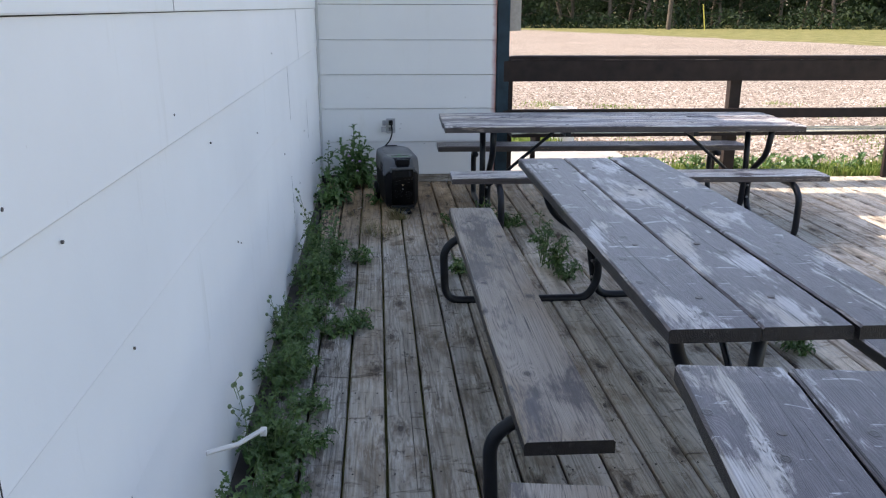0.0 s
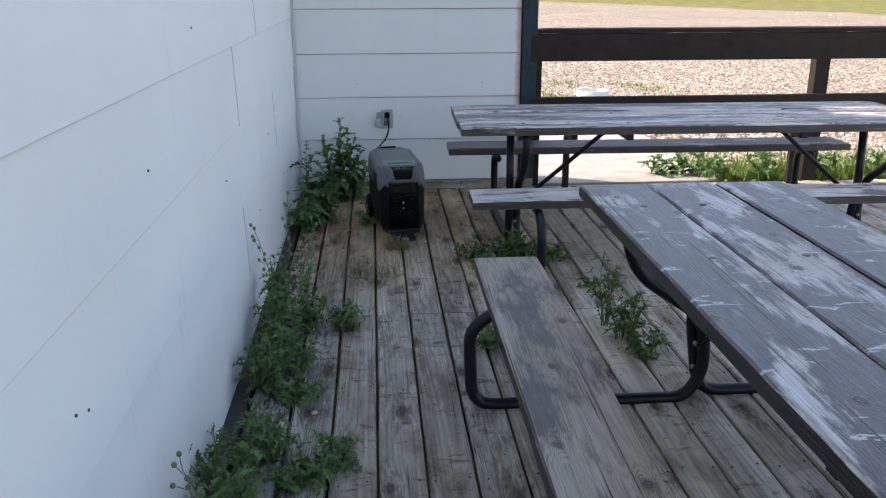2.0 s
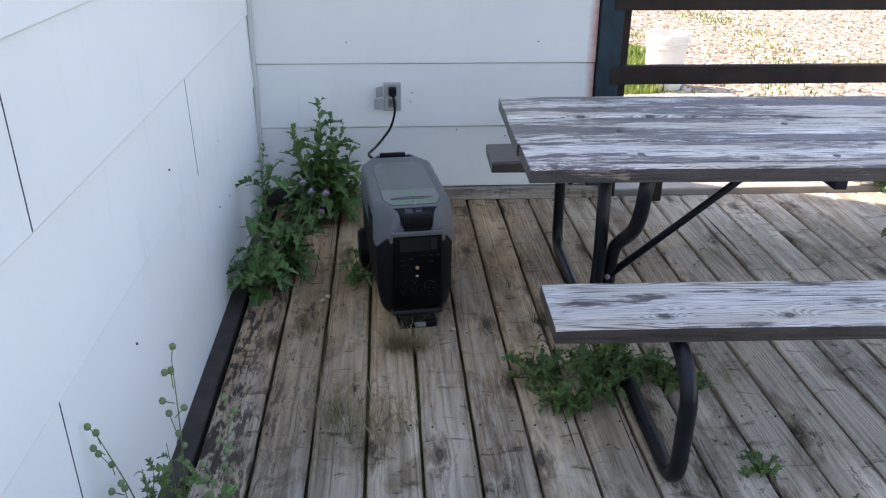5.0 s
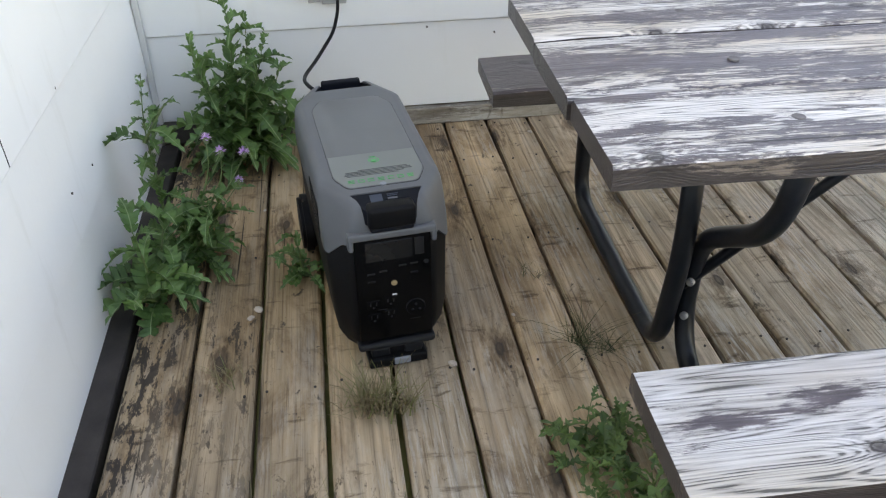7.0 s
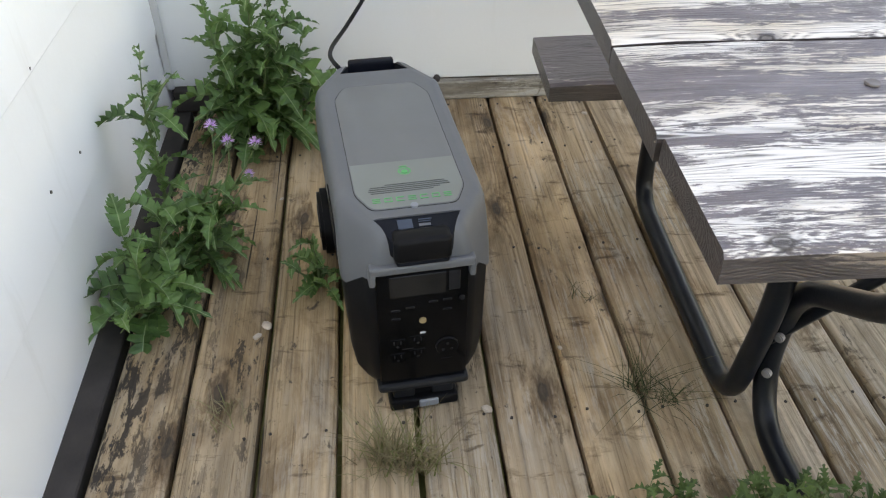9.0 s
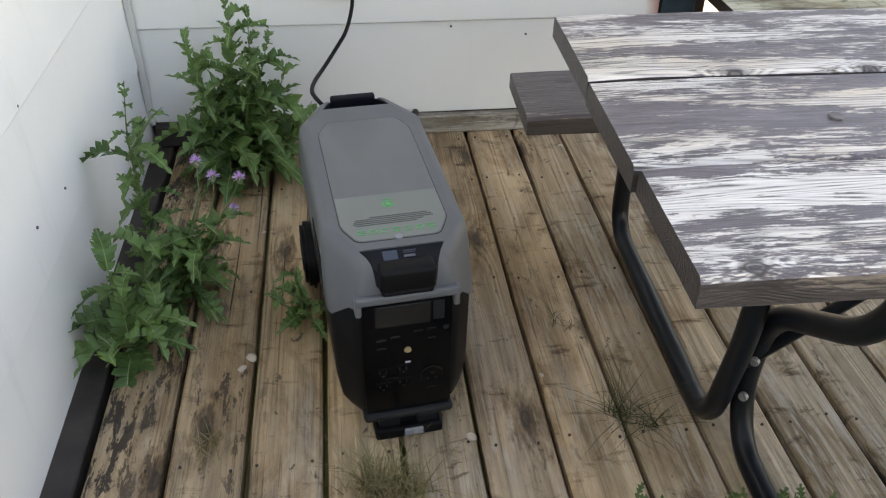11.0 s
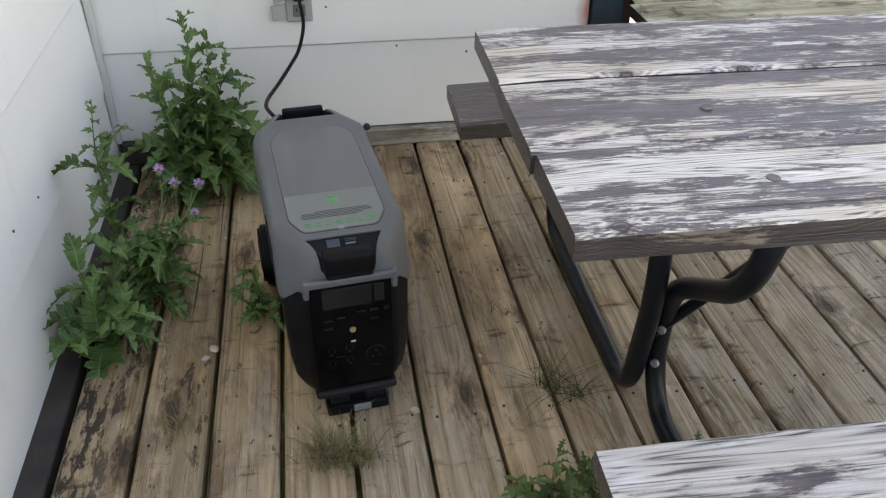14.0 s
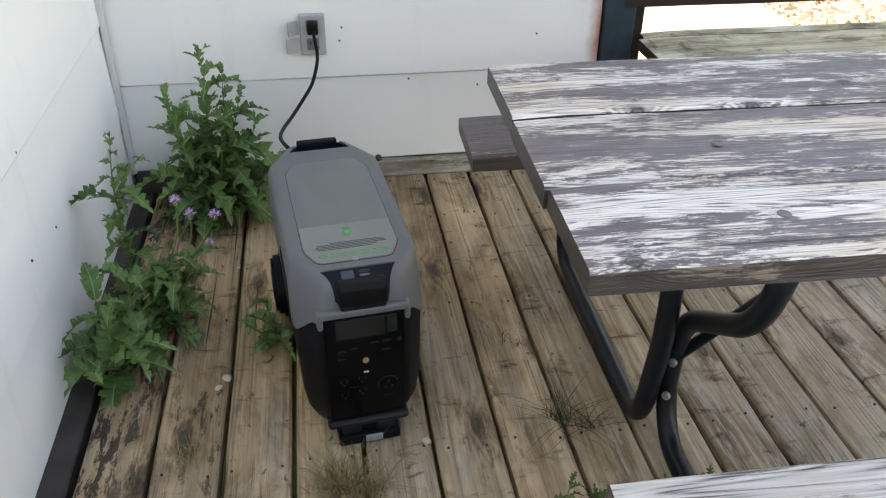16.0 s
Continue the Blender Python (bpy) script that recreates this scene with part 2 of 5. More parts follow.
def worn_paint(name, axis=0, bare=(0.70, 0.665, 0.63), paint=(0.105, 0.09, 0.098), amount=0.45, soft=0.0055, weights=(0.45, 0.30, 0.25), patch=(13.0, 2.6), lines=1.0, spread=0.0, scars=False):
    """Plank with purplish brown stain flaked off along the grain to silvered wood."""
    m = mat(name, 0.5, 0.0, 0.5)
    rings, near = knots_and_rings(m, axis, 8.0, 0.26, 330.0, 4.6, 3.6, 0.75)
    big = noise_tex(m, coords(m, along(axis, *patch)), 1.0, 3, 0.5, 0.5)
    mid = noise_tex(m, coords(m, along(axis, 46.0, 10.0)), 1.0, 6, 0.7, 0.3)
    tiny = noise_tex(m, coords(m, along(axis, 230.0, 34.0)), 1.0, 5, 0.75)
    mixed = math_n(m, "ADD", math_n(m, "MULTIPLY", big, weights[0]), math_n(m, "ADD", math_n(m, "MULTIPLY", mid, weights[1]), math_n(m, "MULTIPLY", tiny, weights[2])))
    mixed = math_n(m, "ADD", mixed, math_n(m, "MULTIPLY", math_n(m, "SUBTRACT", rings, 0.5), 0.010))
    t = 0.5 + (amount - 0.5) * 0.24
    if spread:
        info = nd(m, "ShaderNodeObjectInfo")
        mixed = math_n(m, "ADD", mixed, math_n(m, "MULTIPLY", math_n(m, "SUBTRACT", info.outputs["Random"], 0.5), spread))
    mask = ramp(m, mixed, [(t - soft, grey(0.0)), (t + soft, grey(1.0))])
    fine = noise_tex(m, coords(m, along(axis, 240.0, 3.0)), 1.0, 4, 0.65, 0.3)
    line = math_n(m, "ADD", math_n(m, "MULTIPLY", rings, 0.26), math_n(m, "MULTIPLY", fine, 0.98))
    line = math_n(m, "ADD", math_n(m, "MULTIPLY", line, lines), 0.58 * (1 - lines))
    wood = ramp(m, line, [(0.42, tuple(c * 0.20 for c in bare)), (0.49, tuple(c * 0.66 for c in bare)), (0.58, tuple(c * 0.95 for c in bare)), (0.66, bare), (0.80, tuple(min(0.84, c * 1.2) for c in bare))])
    warm = noise_tex(m, coords(m, along(axis, 5.0, 1.8)), 1.0, 4)
    wood = mixc(m, ramp(m, warm, [(0.45, grey(0.0)), (0.62, grey(0.85))]), wood, mixc(m, 1.0, wood, (0.82, 0.75, 0.65), "MULTIPLY"))
    coat = mixc(m, 1.0, ramp(m, mid, [(0.35, tuple(c * 0.75 for c in paint)), (0.65, tuple(c * 1.35 for c in paint))]), ramp(m, line, [(0.30, grey(0.6)), (0.45, grey(1.0)), (0.8, grey(1.3))]), "MULTIPLY")
    base = mixc(m, mask, coat, wood)
    if scars:
        scar = noise_tex(m, coords(m, along(axis, 9.0, 26.0)), 1.0, 5, 0.65, 0.8)
        base = mixc(m, ramp(m, scar, [(0.625, grey(0.0)), (0.67, grey(0.8))]), base, tuple(min(0.8, c * 1.15) for c in bare))
        base = mixc(m, ramp(m, scar, [(0.69, grey(0.0)), (0.71, grey(0.9))]), base, (0.035, 0.03, 0.03))
    halo = math_n(m, "ADD", near, math_n(m, "MULTIPLY", math_n(m, "SUBTRACT", mid, 0.5), 0.5))
    base = mixc(m, ramp(m, halo, [(0.02, grey(0.6)), (0.11, grey(0.0))]), base, tuple(c * 0.9 for c in paint))
    ring = ramp(m, near, [(0.010, grey(0.75)), (0.028, grey(0.55)), (0.036, grey(0.95)), (0.044, grey(0.8)), (0.055, grey(0.25)), (0.09, grey(0.0))])
    base = mixc(m, ring, base, (0.035, 0.028, 0.026))
    crack = ramp(m, noise_tex(m, coords(m, along(axis, 60.0, 0.7)), 1.0, 3, 0.5, 0.4), [(0.67, grey(0.0)), (0.70, grey(0.9))])
    base = mixc(m, crack, base, (0.035, 0.03, 0.03))
    colour(m, base)
    ln(m, ramp(m, mask, [(0.0, grey(0.34)), (1.0, grey(0.46))]), bsdf(m).inputs["Roughness"])
    hgt = math_n(m, "ADD", math_n(m, "MULTIPLY", line, 0.8), math_n(m, "MULTIPLY", math_n(m, "SUBTRACT", 1.0, crack), 1.4))
    hgt = math_n(m, "SUBTRACT", hgt, math_n(m, "MULTIPLY", mask, 0.4))
    hgt = math_n(m, "ADD", hgt, math_n(m, "MULTIPLY", ring, 0.8))
    bump(m, hgt, 0.55, 0.004)
    return m


M = {}
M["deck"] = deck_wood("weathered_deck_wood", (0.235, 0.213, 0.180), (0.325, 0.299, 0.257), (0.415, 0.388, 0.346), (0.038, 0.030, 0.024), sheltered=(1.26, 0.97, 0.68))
M["dark_wood"] = plain("dark_stained_wood", (0.040, 0.032, 0.028), 0.75, vary=0.4, scale=14, bumpy=0.3)
M["sill"] = deck_wood("weathered_sill_wood", (0.15, 0.135, 0.115), (0.27, 0.25, 0.22), (0.37, 0.35, 0.315), (0.03, 0.025, 0.022), axis=0)
M["top"] = worn_paint("flaked_stain_tabletop", 0, paint=(0.125, 0.108, 0.115), amount=0.46, soft=0.012, weights=(0.40, 0.30, 0.30), patch=(15.0, 1.7), spread=0.03)
M["seat"] = worn_paint("flaked_stain_bench", 0, bare=(0.64, 0.63, 0.625), amount=0.30, soft=0.02, weights=(0.55, 0.27, 0.18))
M["top_dark"] = worn_paint("purplish_stained_tabletop", 0, bare=(0.52, 0.51, 0.51), paint=(0.088, 0.075, 0.080), amount=0.70, soft=0.025, weights=(0.64, 0.26, 0.10), patch=(7.0, 2.2), lines=0.8, spread=0.05, scars=True)
M["seat_bare"] = worn_paint("bare_grey_bench_wood", 0, bare=(0.34, 0.295, 0.242), paint=(0.075, 0.062, 0.056), amount=0.34, soft=0.04, weights=(0.60, 0.28, 0.12), patch=(8.0, 2.4), lines=0.7)
M["seat_brown"] = worn_paint("brown_stained_bench", 0, bare=(0.46, 0.43, 0.41), paint=(0.070, 0.056, 0.056), amount=0.78)
# Stain taken nearly to black: shade on the nearer tables' plank sides is painted in.
M["edge"] = worn_paint("shade_darkened_stained_edge", 0, bare=(0.06, 0.048, 0.042), paint=(0.015, 0.012, 0.012), amount=0.85, soft=0.03)
M["cap"] = plain("weathered_bolt_cap", (0.17, 0.155, 0.15), 0.75, vary=0.3)
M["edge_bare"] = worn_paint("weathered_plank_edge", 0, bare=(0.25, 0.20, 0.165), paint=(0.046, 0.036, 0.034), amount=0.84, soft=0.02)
M["tube"] = plain("black_painted_steel_tube", (0.006, 0.008, 0.012), 0.36, 0.0, 0.33, vary=0.3, scale=25, bumpy=0.12)
M["bolt"] = plain("zinc_bolt", (0.30, 0.30, 0.31), 0.55, 0.5)
M["rail"] = plain("brown_stained_rail", (0.022, 0.013, 0.010), 0.65, 0.0, 0.3, vary=0.4, scale=9, bumpy=0.3)
M["blue"] = plain("dark_blue_painted_wood", (0.012, 0.032, 0.045), 0.6, 0.0, 0.35, vary=0.3, scale=12, bumpy=0.2)


# ---- mesh helpers ----
def mesh_ob(name, bm, material, parent=None, label="", smooth=False):
    me = bpy.data.meshes.new(name)
    bmesh.ops.recalc_face_normals(bm, faces=bm.faces[:])
    bm.to_mesh(me)
    bm.free()
    for one in material if isinstance(material, (list, tuple)) else [material]:
        me.materials.append(one)
    if smooth:
        me.shade_smooth()
    ob = new(name, me)
    if parent:
        ob.parent = parent
    if label:
        ob["label"] = label
    return ob


def part(name, bm, material, parent, label="", smooth=False):
    return mesh_ob(name, bm, material, parent, label, smooth)


def thing(name, label, category, at=None, group="", kind=""):
    ob = new(name)
    ob.empty_display_size = 0.05
    if at:
        ob.matrix_world = at
    return tagged(ob, label, category, group, kind)


def box(x0, x1, y0, y1, z0, z1, bevel=0.0, seg=1, bm=None):
    bm = bm or bmesh.new()
    tmp = bmesh.new()
    bmesh.ops.create_cube(tmp, size=1.0)
    for v in tmp.verts:
        v.co = Vector(((x0 + x1) / 2 + v.co.x * (x1 - x0), (y0 + y1) / 2 + v.co.y * (y1 - y0), (z0 + z1) / 2 + v.co.z * (z1 - z0)))
    if bevel:
        bmesh.ops.bevel(tmp, geom=tmp.edges[:], offset=bevel, segments=seg, affect="EDGES", profile=0.5)
    join(bm, tmp)
    return bm


def join(bm, tmp):
    me = bpy.data.meshes.new("tmp")
    tmp.to_mesh(me)
    tmp.free()
    bm.from_mesh(me)
    bpy.data.meshes.remove(me)


def rounded_path(points, radius, steps=6):
    """A polyline with its inner corners rounded."""
    pts = [Vector(p) for p in points]
    out = [pts[0]]
    for a, b, c in zip(pts, pts[1:], pts[2:]):
        r = min(radius, (a - b).length * 0.48, (c - b).length * 0.48)
        p, q = b + (a - b).normalized() * r, b + (c - b).normalized() * r
        for i in range(steps + 1):
            t = i / steps
            out.append(p * (1 - t) ** 2 + b * 2 * t * (1 - t) + q * t * t)
    return out + [pts[-1]]


def tube(points, radius, sides=12, bm=None, radii=None):
    bm = bm or bmesh.new()
    pts = [Vector(p) for p in points]
    rings, up = [], None
    for i, p in enumerate(pts):
        d = (pts[min(i + 1, len(pts) - 1)] - pts[max(i - 1, 0)]).normalized()
        if up is None:
            up = Vector((0, 0, 1)) if abs(d.z) < 0.9 else Vector((1, 0, 0))
        side = d.cross(up).normalized()
        up = side.cross(d).normalized()
        r = radii[i] if radii else radius
        rings.append([bm.verts.new(p + (side * math.cos(a) + up * math.sin(a)) * r) for a in (2 * math.pi * k / sides for k in range(sides))])
    for a, b in zip(rings, rings[1:]):
        for k in range(sides):
            bm.faces.new((a[k], a[(k + 1) % sides], b[(k + 1) % sides], b[k]))
    bm.faces.new(rings[0][::-1])
    bm.faces.new(rings[-1])
    return bm


def disc(center, axis, radius, depth, sides=14, bm=None, bevel=0.0):
    """A short cylinder whose middle lies at center, along axis."""
    bm = bm or bmesh.new()
    tmp = bmesh.new()
    bmesh.ops.create_cone(tmp, cap_ends=True, segments=sides, radius1=radius, radius2=radius, depth=depth)
    if bevel:
        rim = [e for e in tmp.edges if abs(e.verts[0].co.z - e.verts[1].co.z) < 1e-6]
        bmesh.ops.bevel(tmp, geom=rim, offset=bevel, segments=2, affect="EDGES")
    m = Matrix.Translation(center) @ Vector(axis).to_track_quat("Z", "Y").to_matrix().to_4x4()
    bmesh.ops.transform(tmp, matrix=m, verts=tmp.verts[:])
    join(bm, tmp)
    return bm


def worn_plank(length, width, thick, seed, uneven=0.0016, cuts=26, bm=None):
    """A plank along x from 0, its top at z 0, with slightly uneven, worn edges and ends."""
    rnd = random.Random(seed)
    bm = bm or bmesh.new()
    c, rows = 0.006, []
    for i in range(cuts + 1):
        x = length * i / cuts
        j = [rnd.uniform(-1, 1) * uneven for _ in range(6)]
        e = 0.004 if i in (0, cuts) else 0.0
        w = width / 2
        prof = [(-w + j[0] + c, 0 - e + j[4] * 0.3), (-w + j[0], -c - e), (-w + j[1], -thick), (w + j[2], -thick), (w + j[3], -c - e), (w + j[3] - c, 0 - e + j[5] * 0.3), (w * 0.35, -e + j[2] * 0.2), (-w * 0.35, -e + j[1] * 0.2)]
        dx = rnd.uniform(-0.003, 0.003) if i in (0, cuts) else 0.0
        rows.append([bm.verts.new((x + dx, y, z)) for y, z in prof])
    n = len(rows[0])
    for a, b in zip(rows, rows[1:]):
        for k in range(n):
            bm.faces.new((a[k], a[(k + 1) % n], b[(k + 1) % n], b[k]))
    bm.faces.new(rows[0][::-1])
    bm.faces.new(rows[-1])
    bm.normal_update()
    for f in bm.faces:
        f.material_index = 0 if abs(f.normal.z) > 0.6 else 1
    return bm

# ---- structure ----
WX, FY = 0.006, 6.698  # faces of the side wall and of the end wall
WALL_END = 1.497
DECK_X0, PITCH, DECK_Y1 = 0.0735, 0.1445, 6.69


def siding(name, label, length, z0, rises, place, joints, material, top, groove=0.003, gap=0.0007, open_row=None):
    """Lap siding boards one above another, each its own piece; the wall face looks along -y of its own frame, x along its length."""
    root = thing(name, label, "wall", place, kind="structure")
    part("backing", box(0, length, 0.02, 0.16, z0, top), M["siding_back"], root)
    for i, (a, b) in enumerate(rises):
        cuts = [0.0] + sorted(j for row, j in joints if row == i) + [length]
        for u, v in zip(cuts, cuts[1:]):
            bm = bmesh.new()
            g = gap
            x0, x1 = u + (g if u else 0), v - (g if v < length else 0)
            lip = 0.006
            low = 0.0015 if groove > 0.001 else (0.0022 if i == open_row else 0.0)
            prof = [(-lip, a + low), (-lip - 0.0015, a + low + 0.003), (0.0, b - groove), (0.018, b - groove), (0.018, a + low)]
            ends = [[bm.verts.new((x, y, z)) for y, z in prof] for x in (x0, x1)]
            for k in range(5):
                bm.faces.new((ends[0][k], ends[0][(k + 1) % 5], ends[1][(k + 1) % 5], ends[1][k]))
            bm.faces.new(ends[0][::-1])
            bm.faces.new(ends[1])
            part("siding_board", bm, material, root)
            if v < length and gap > 0.001:
                bm = bmesh.new()
                prof = [(-lip - 0.0021, a + 0.004), (-0.0006, b - 0.004), (0.018, b - 0.004), (0.018, a + 0.004)]
                ends = [[bm.verts.new((x, y, z)) for y, z in prof] for x in (v - g, v + g)]
                for k in range(4):
                    bm.faces.new((ends[0][k], ends[0][(k + 1) % 4], ends[1][(k + 1) % 4], ends[1][k]))
                bm.faces.new(ends[0][::-1])
                bm.faces.new(ends[1])
                part("joint_crack", bm, M["siding_back"], root)
    return root


M["siding_back"] = plain("shadowed_wall_sheathing", (0.03, 0.03, 0.03), 0.9)


def white_paint(name, rgb, rust=None):
    m = mat(name, 0.55, 0.0, 0.4)
    v = coords(m, shuffle=False)
    big = noise_tex(m, v, 1.3, 4, 0.6)
    fine = noise_tex(m, v, 60, 4, 0.6)
    base = ramp(m, big, [(0.3, tuple(c * 0.94 for c in rgb)), (0.7, rgb)])
    spots = ramp(m, noise_tex(m, v, 26, 3, 0.7), [(0.74, grey(0.0)), (0.79, grey(0.35))])
    base = mixc(m, spots, base, (0.45, 0.43, 0.40))
    if rust:
        sep = nd(m, "ShaderNodeSeparateXYZ")
        ln(m, v, sep.inputs[0])
        edge = math_n(m, "ADD", sep.outputs[0], math_n(m, "MULTIPLY", math_n(m, "SUBTRACT", noise_tex(m, v, 9, 5, 0.7), 0.5), 0.05))
        base = mixc(m, ramp(m, math_n(m, "DIVIDE", edge, 2.0), [(rust / 2 - 0.012, grey(0.0)), (rust / 2 + 0.008, grey(0.85))]), base, (0.40, 0.10, 0.06))
    streak = noise_tex(m, coords(m, (9, 9, 1.2), False), 1.0, 5, 0.65)
    base = mixc(m, ramp(m, streak, [(0.6, grey(0.0)), (0.75, grey(0.3))]), base, (0.60, 0.58, 0.52))
    colour(m, base)
    bump(m, math_n(m, "ADD", fine, math_n(m, "MULTIPLY", noise_tex(m, v, 7, 3), 1.5)), 0.12, 0.003)
    return m


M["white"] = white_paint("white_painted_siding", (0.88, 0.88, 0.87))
# Same white paint toned down: the end wall's shade is in its colour, plus rust.
M["white_end_shade"] = white_paint("white_end_siding_shade_toned", (0.75, 0.755, 0.74), 1.485)

end_rises = [(0.062 if i == 0 else 0.345 + 0.2825 * (i - 1), 0.345 + 0.2825 * i) for i in range(10)]
siding("wall_end", "white painted lap siding wall closing the deck", WALL_END + 0.005, 0.0, end_rises, pose(-0.005, FY + 0.006, 0), [], M["white_end_shade"], 2.94, 0.0017)
side_rises = [(-0.06 if i == 0 else 0.235 + 0.3015 * (i - 1), 0.235 + 0.3015 * i) for i in range(14)]
SIDE_Y0 = -3.2
side_len = FY + 0.02 - SIDE_Y0


def side_joint(row, y):
    return (row, y - SIDE_Y0)


siding("wall_side", "white painted lap siding wall with cracked board joints", side_len, -0.1, side_rises, pose(WX - 0.006, SIDE_Y0, 0, 0, 0, 90),
       [side_joint(1, 4.335), side_joint(3, 4.355), side_joint(2, 5.50), side_joint(4, 4.99), side_joint(5, 1.77), side_joint(1, 1.1), side_joint(3, 0.6), side_joint(4, -0.4), side_joint(2, -0.9)], M["white"], 4.36, 0.0002, 0.0017, 5)


def deck():
    root = thing("deck", "weathered grey wooden plank deck with gaps", "deck", kind="structure")
    part("underside", box(-0.1, 5.98, SIDE_Y0, DECK_Y1 - 0.02, -0.30, -0.085), M["dark_wood"], root)
    for lo, hi in ((SIDE_Y0, 0.798), (0.802, 4.453), (4.457, DECK_Y1)):
        meshes = []
        for k in range(5):
            rnd = random.Random(k + int(hi * 10))
            bm = bmesh.new()
            half, cuts, rows = PITCH / 2 - 0.0050, 14, []
            for i in range(cuts + 1):
                y = (hi - lo) * i / cuts
                a, b = rnd.uniform(-0.0014, 0.0014), rnd.uniform(-0.0014, 0.0014)
                rows.append([bm.verts.new((x, y, z)) for x, z in ((-half + a, -0.006), (-half + a + 0.006, 0), (half + b - 0.006, 0), (half + b, -0.006), (half + b, -0.038), (-half + a, -0.038))])
            for p, q in zip(rows, rows[1:]):
                for j in range(6):
                    bm.faces.new((p[j], p[(j + 1) % 6], q[(j + 1) % 6], q[j]))
            bm.faces.new(rows[0][::-1])
            bm.faces.new(rows[-1])
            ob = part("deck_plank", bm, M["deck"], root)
            meshes.append(ob.data)
            bpy.data.objects.remove(ob)
        rnd = random.Random(int(hi * 7))
        for n in range(41):
            ob = new("deck_plank", meshes[rnd.randrange(5)])
            ob.parent = root
            flip = rnd.random() < 0.5
            ob.matrix_basis = pose(DECK_X0 + PITCH * (n + 0.5), hi if flip else lo, rnd.uniform(-0.0015, 0.0015), 0, rnd.uniform(-0.4, 0.4), 180 if flip else 0)
    return root


def deck_nails(root):
    """Pairs of nail heads where the planks cross the joists."""
    rnd = random.Random(91)
    tmp = part("nail_head", disc((0, 0, 0), (0, 0, 1), 0.0030, 0.003, 8), M["dark_wood"], root)
    me = tmp.data
    bpy.data.objects.remove(tmp)
    for y in (1.4, 2.0, 2.6, 3.2, 3.8, 4.428, 4.484, 4.95, 5.45, 5.95, 6.4, 6.64):
        for n in range(12):
            for d in (-0.045, 0.045):
                ob = new("nail_head", me)
                ob.parent = root
                ob.matrix_basis = pose(DECK_X0 + PITCH * (n + 0.5) + d + rnd.uniform(-0.008, 0.008), y + rnd.uniform(-0.012, 0.012), 0.0012)


M["rusty"] = plain("weathered_bolt_steel", (0.10, 0.09, 0.085), 0.65, 0.3, vary=0.3)
deck_nails(deck())
tagged(mesh_ob("trim_side", box(-0.02, 0.062, SIDE_Y0, FY - 0.02, -0.08, -0.008, 0.003), M["dark_wood"]), "dark stained board at the foot of the side wall", "trim", kind="structure")
tagged(mesh_ob("trim_corner_foot", box(0.02, 0.43, FY - 0.030, FY + 0.02, -0.004, 0.062, 0.004, 2), M["dark_wood"]), "dark stained board at the foot of the corner", "trim", kind="structure")
tagged(mesh_ob("trim_end", box(0.432, 1.60, FY - 0.022, FY + 0.02, 0.0, 0.058, 0.004, 2), M["sill"]), "weathered wooden sill board under the white siding", "trim", kind="structure")


# ---- picnic tables ----
TOP_Z, SEAT_Z, T_LEN = 0.70, 0.425, 2.44


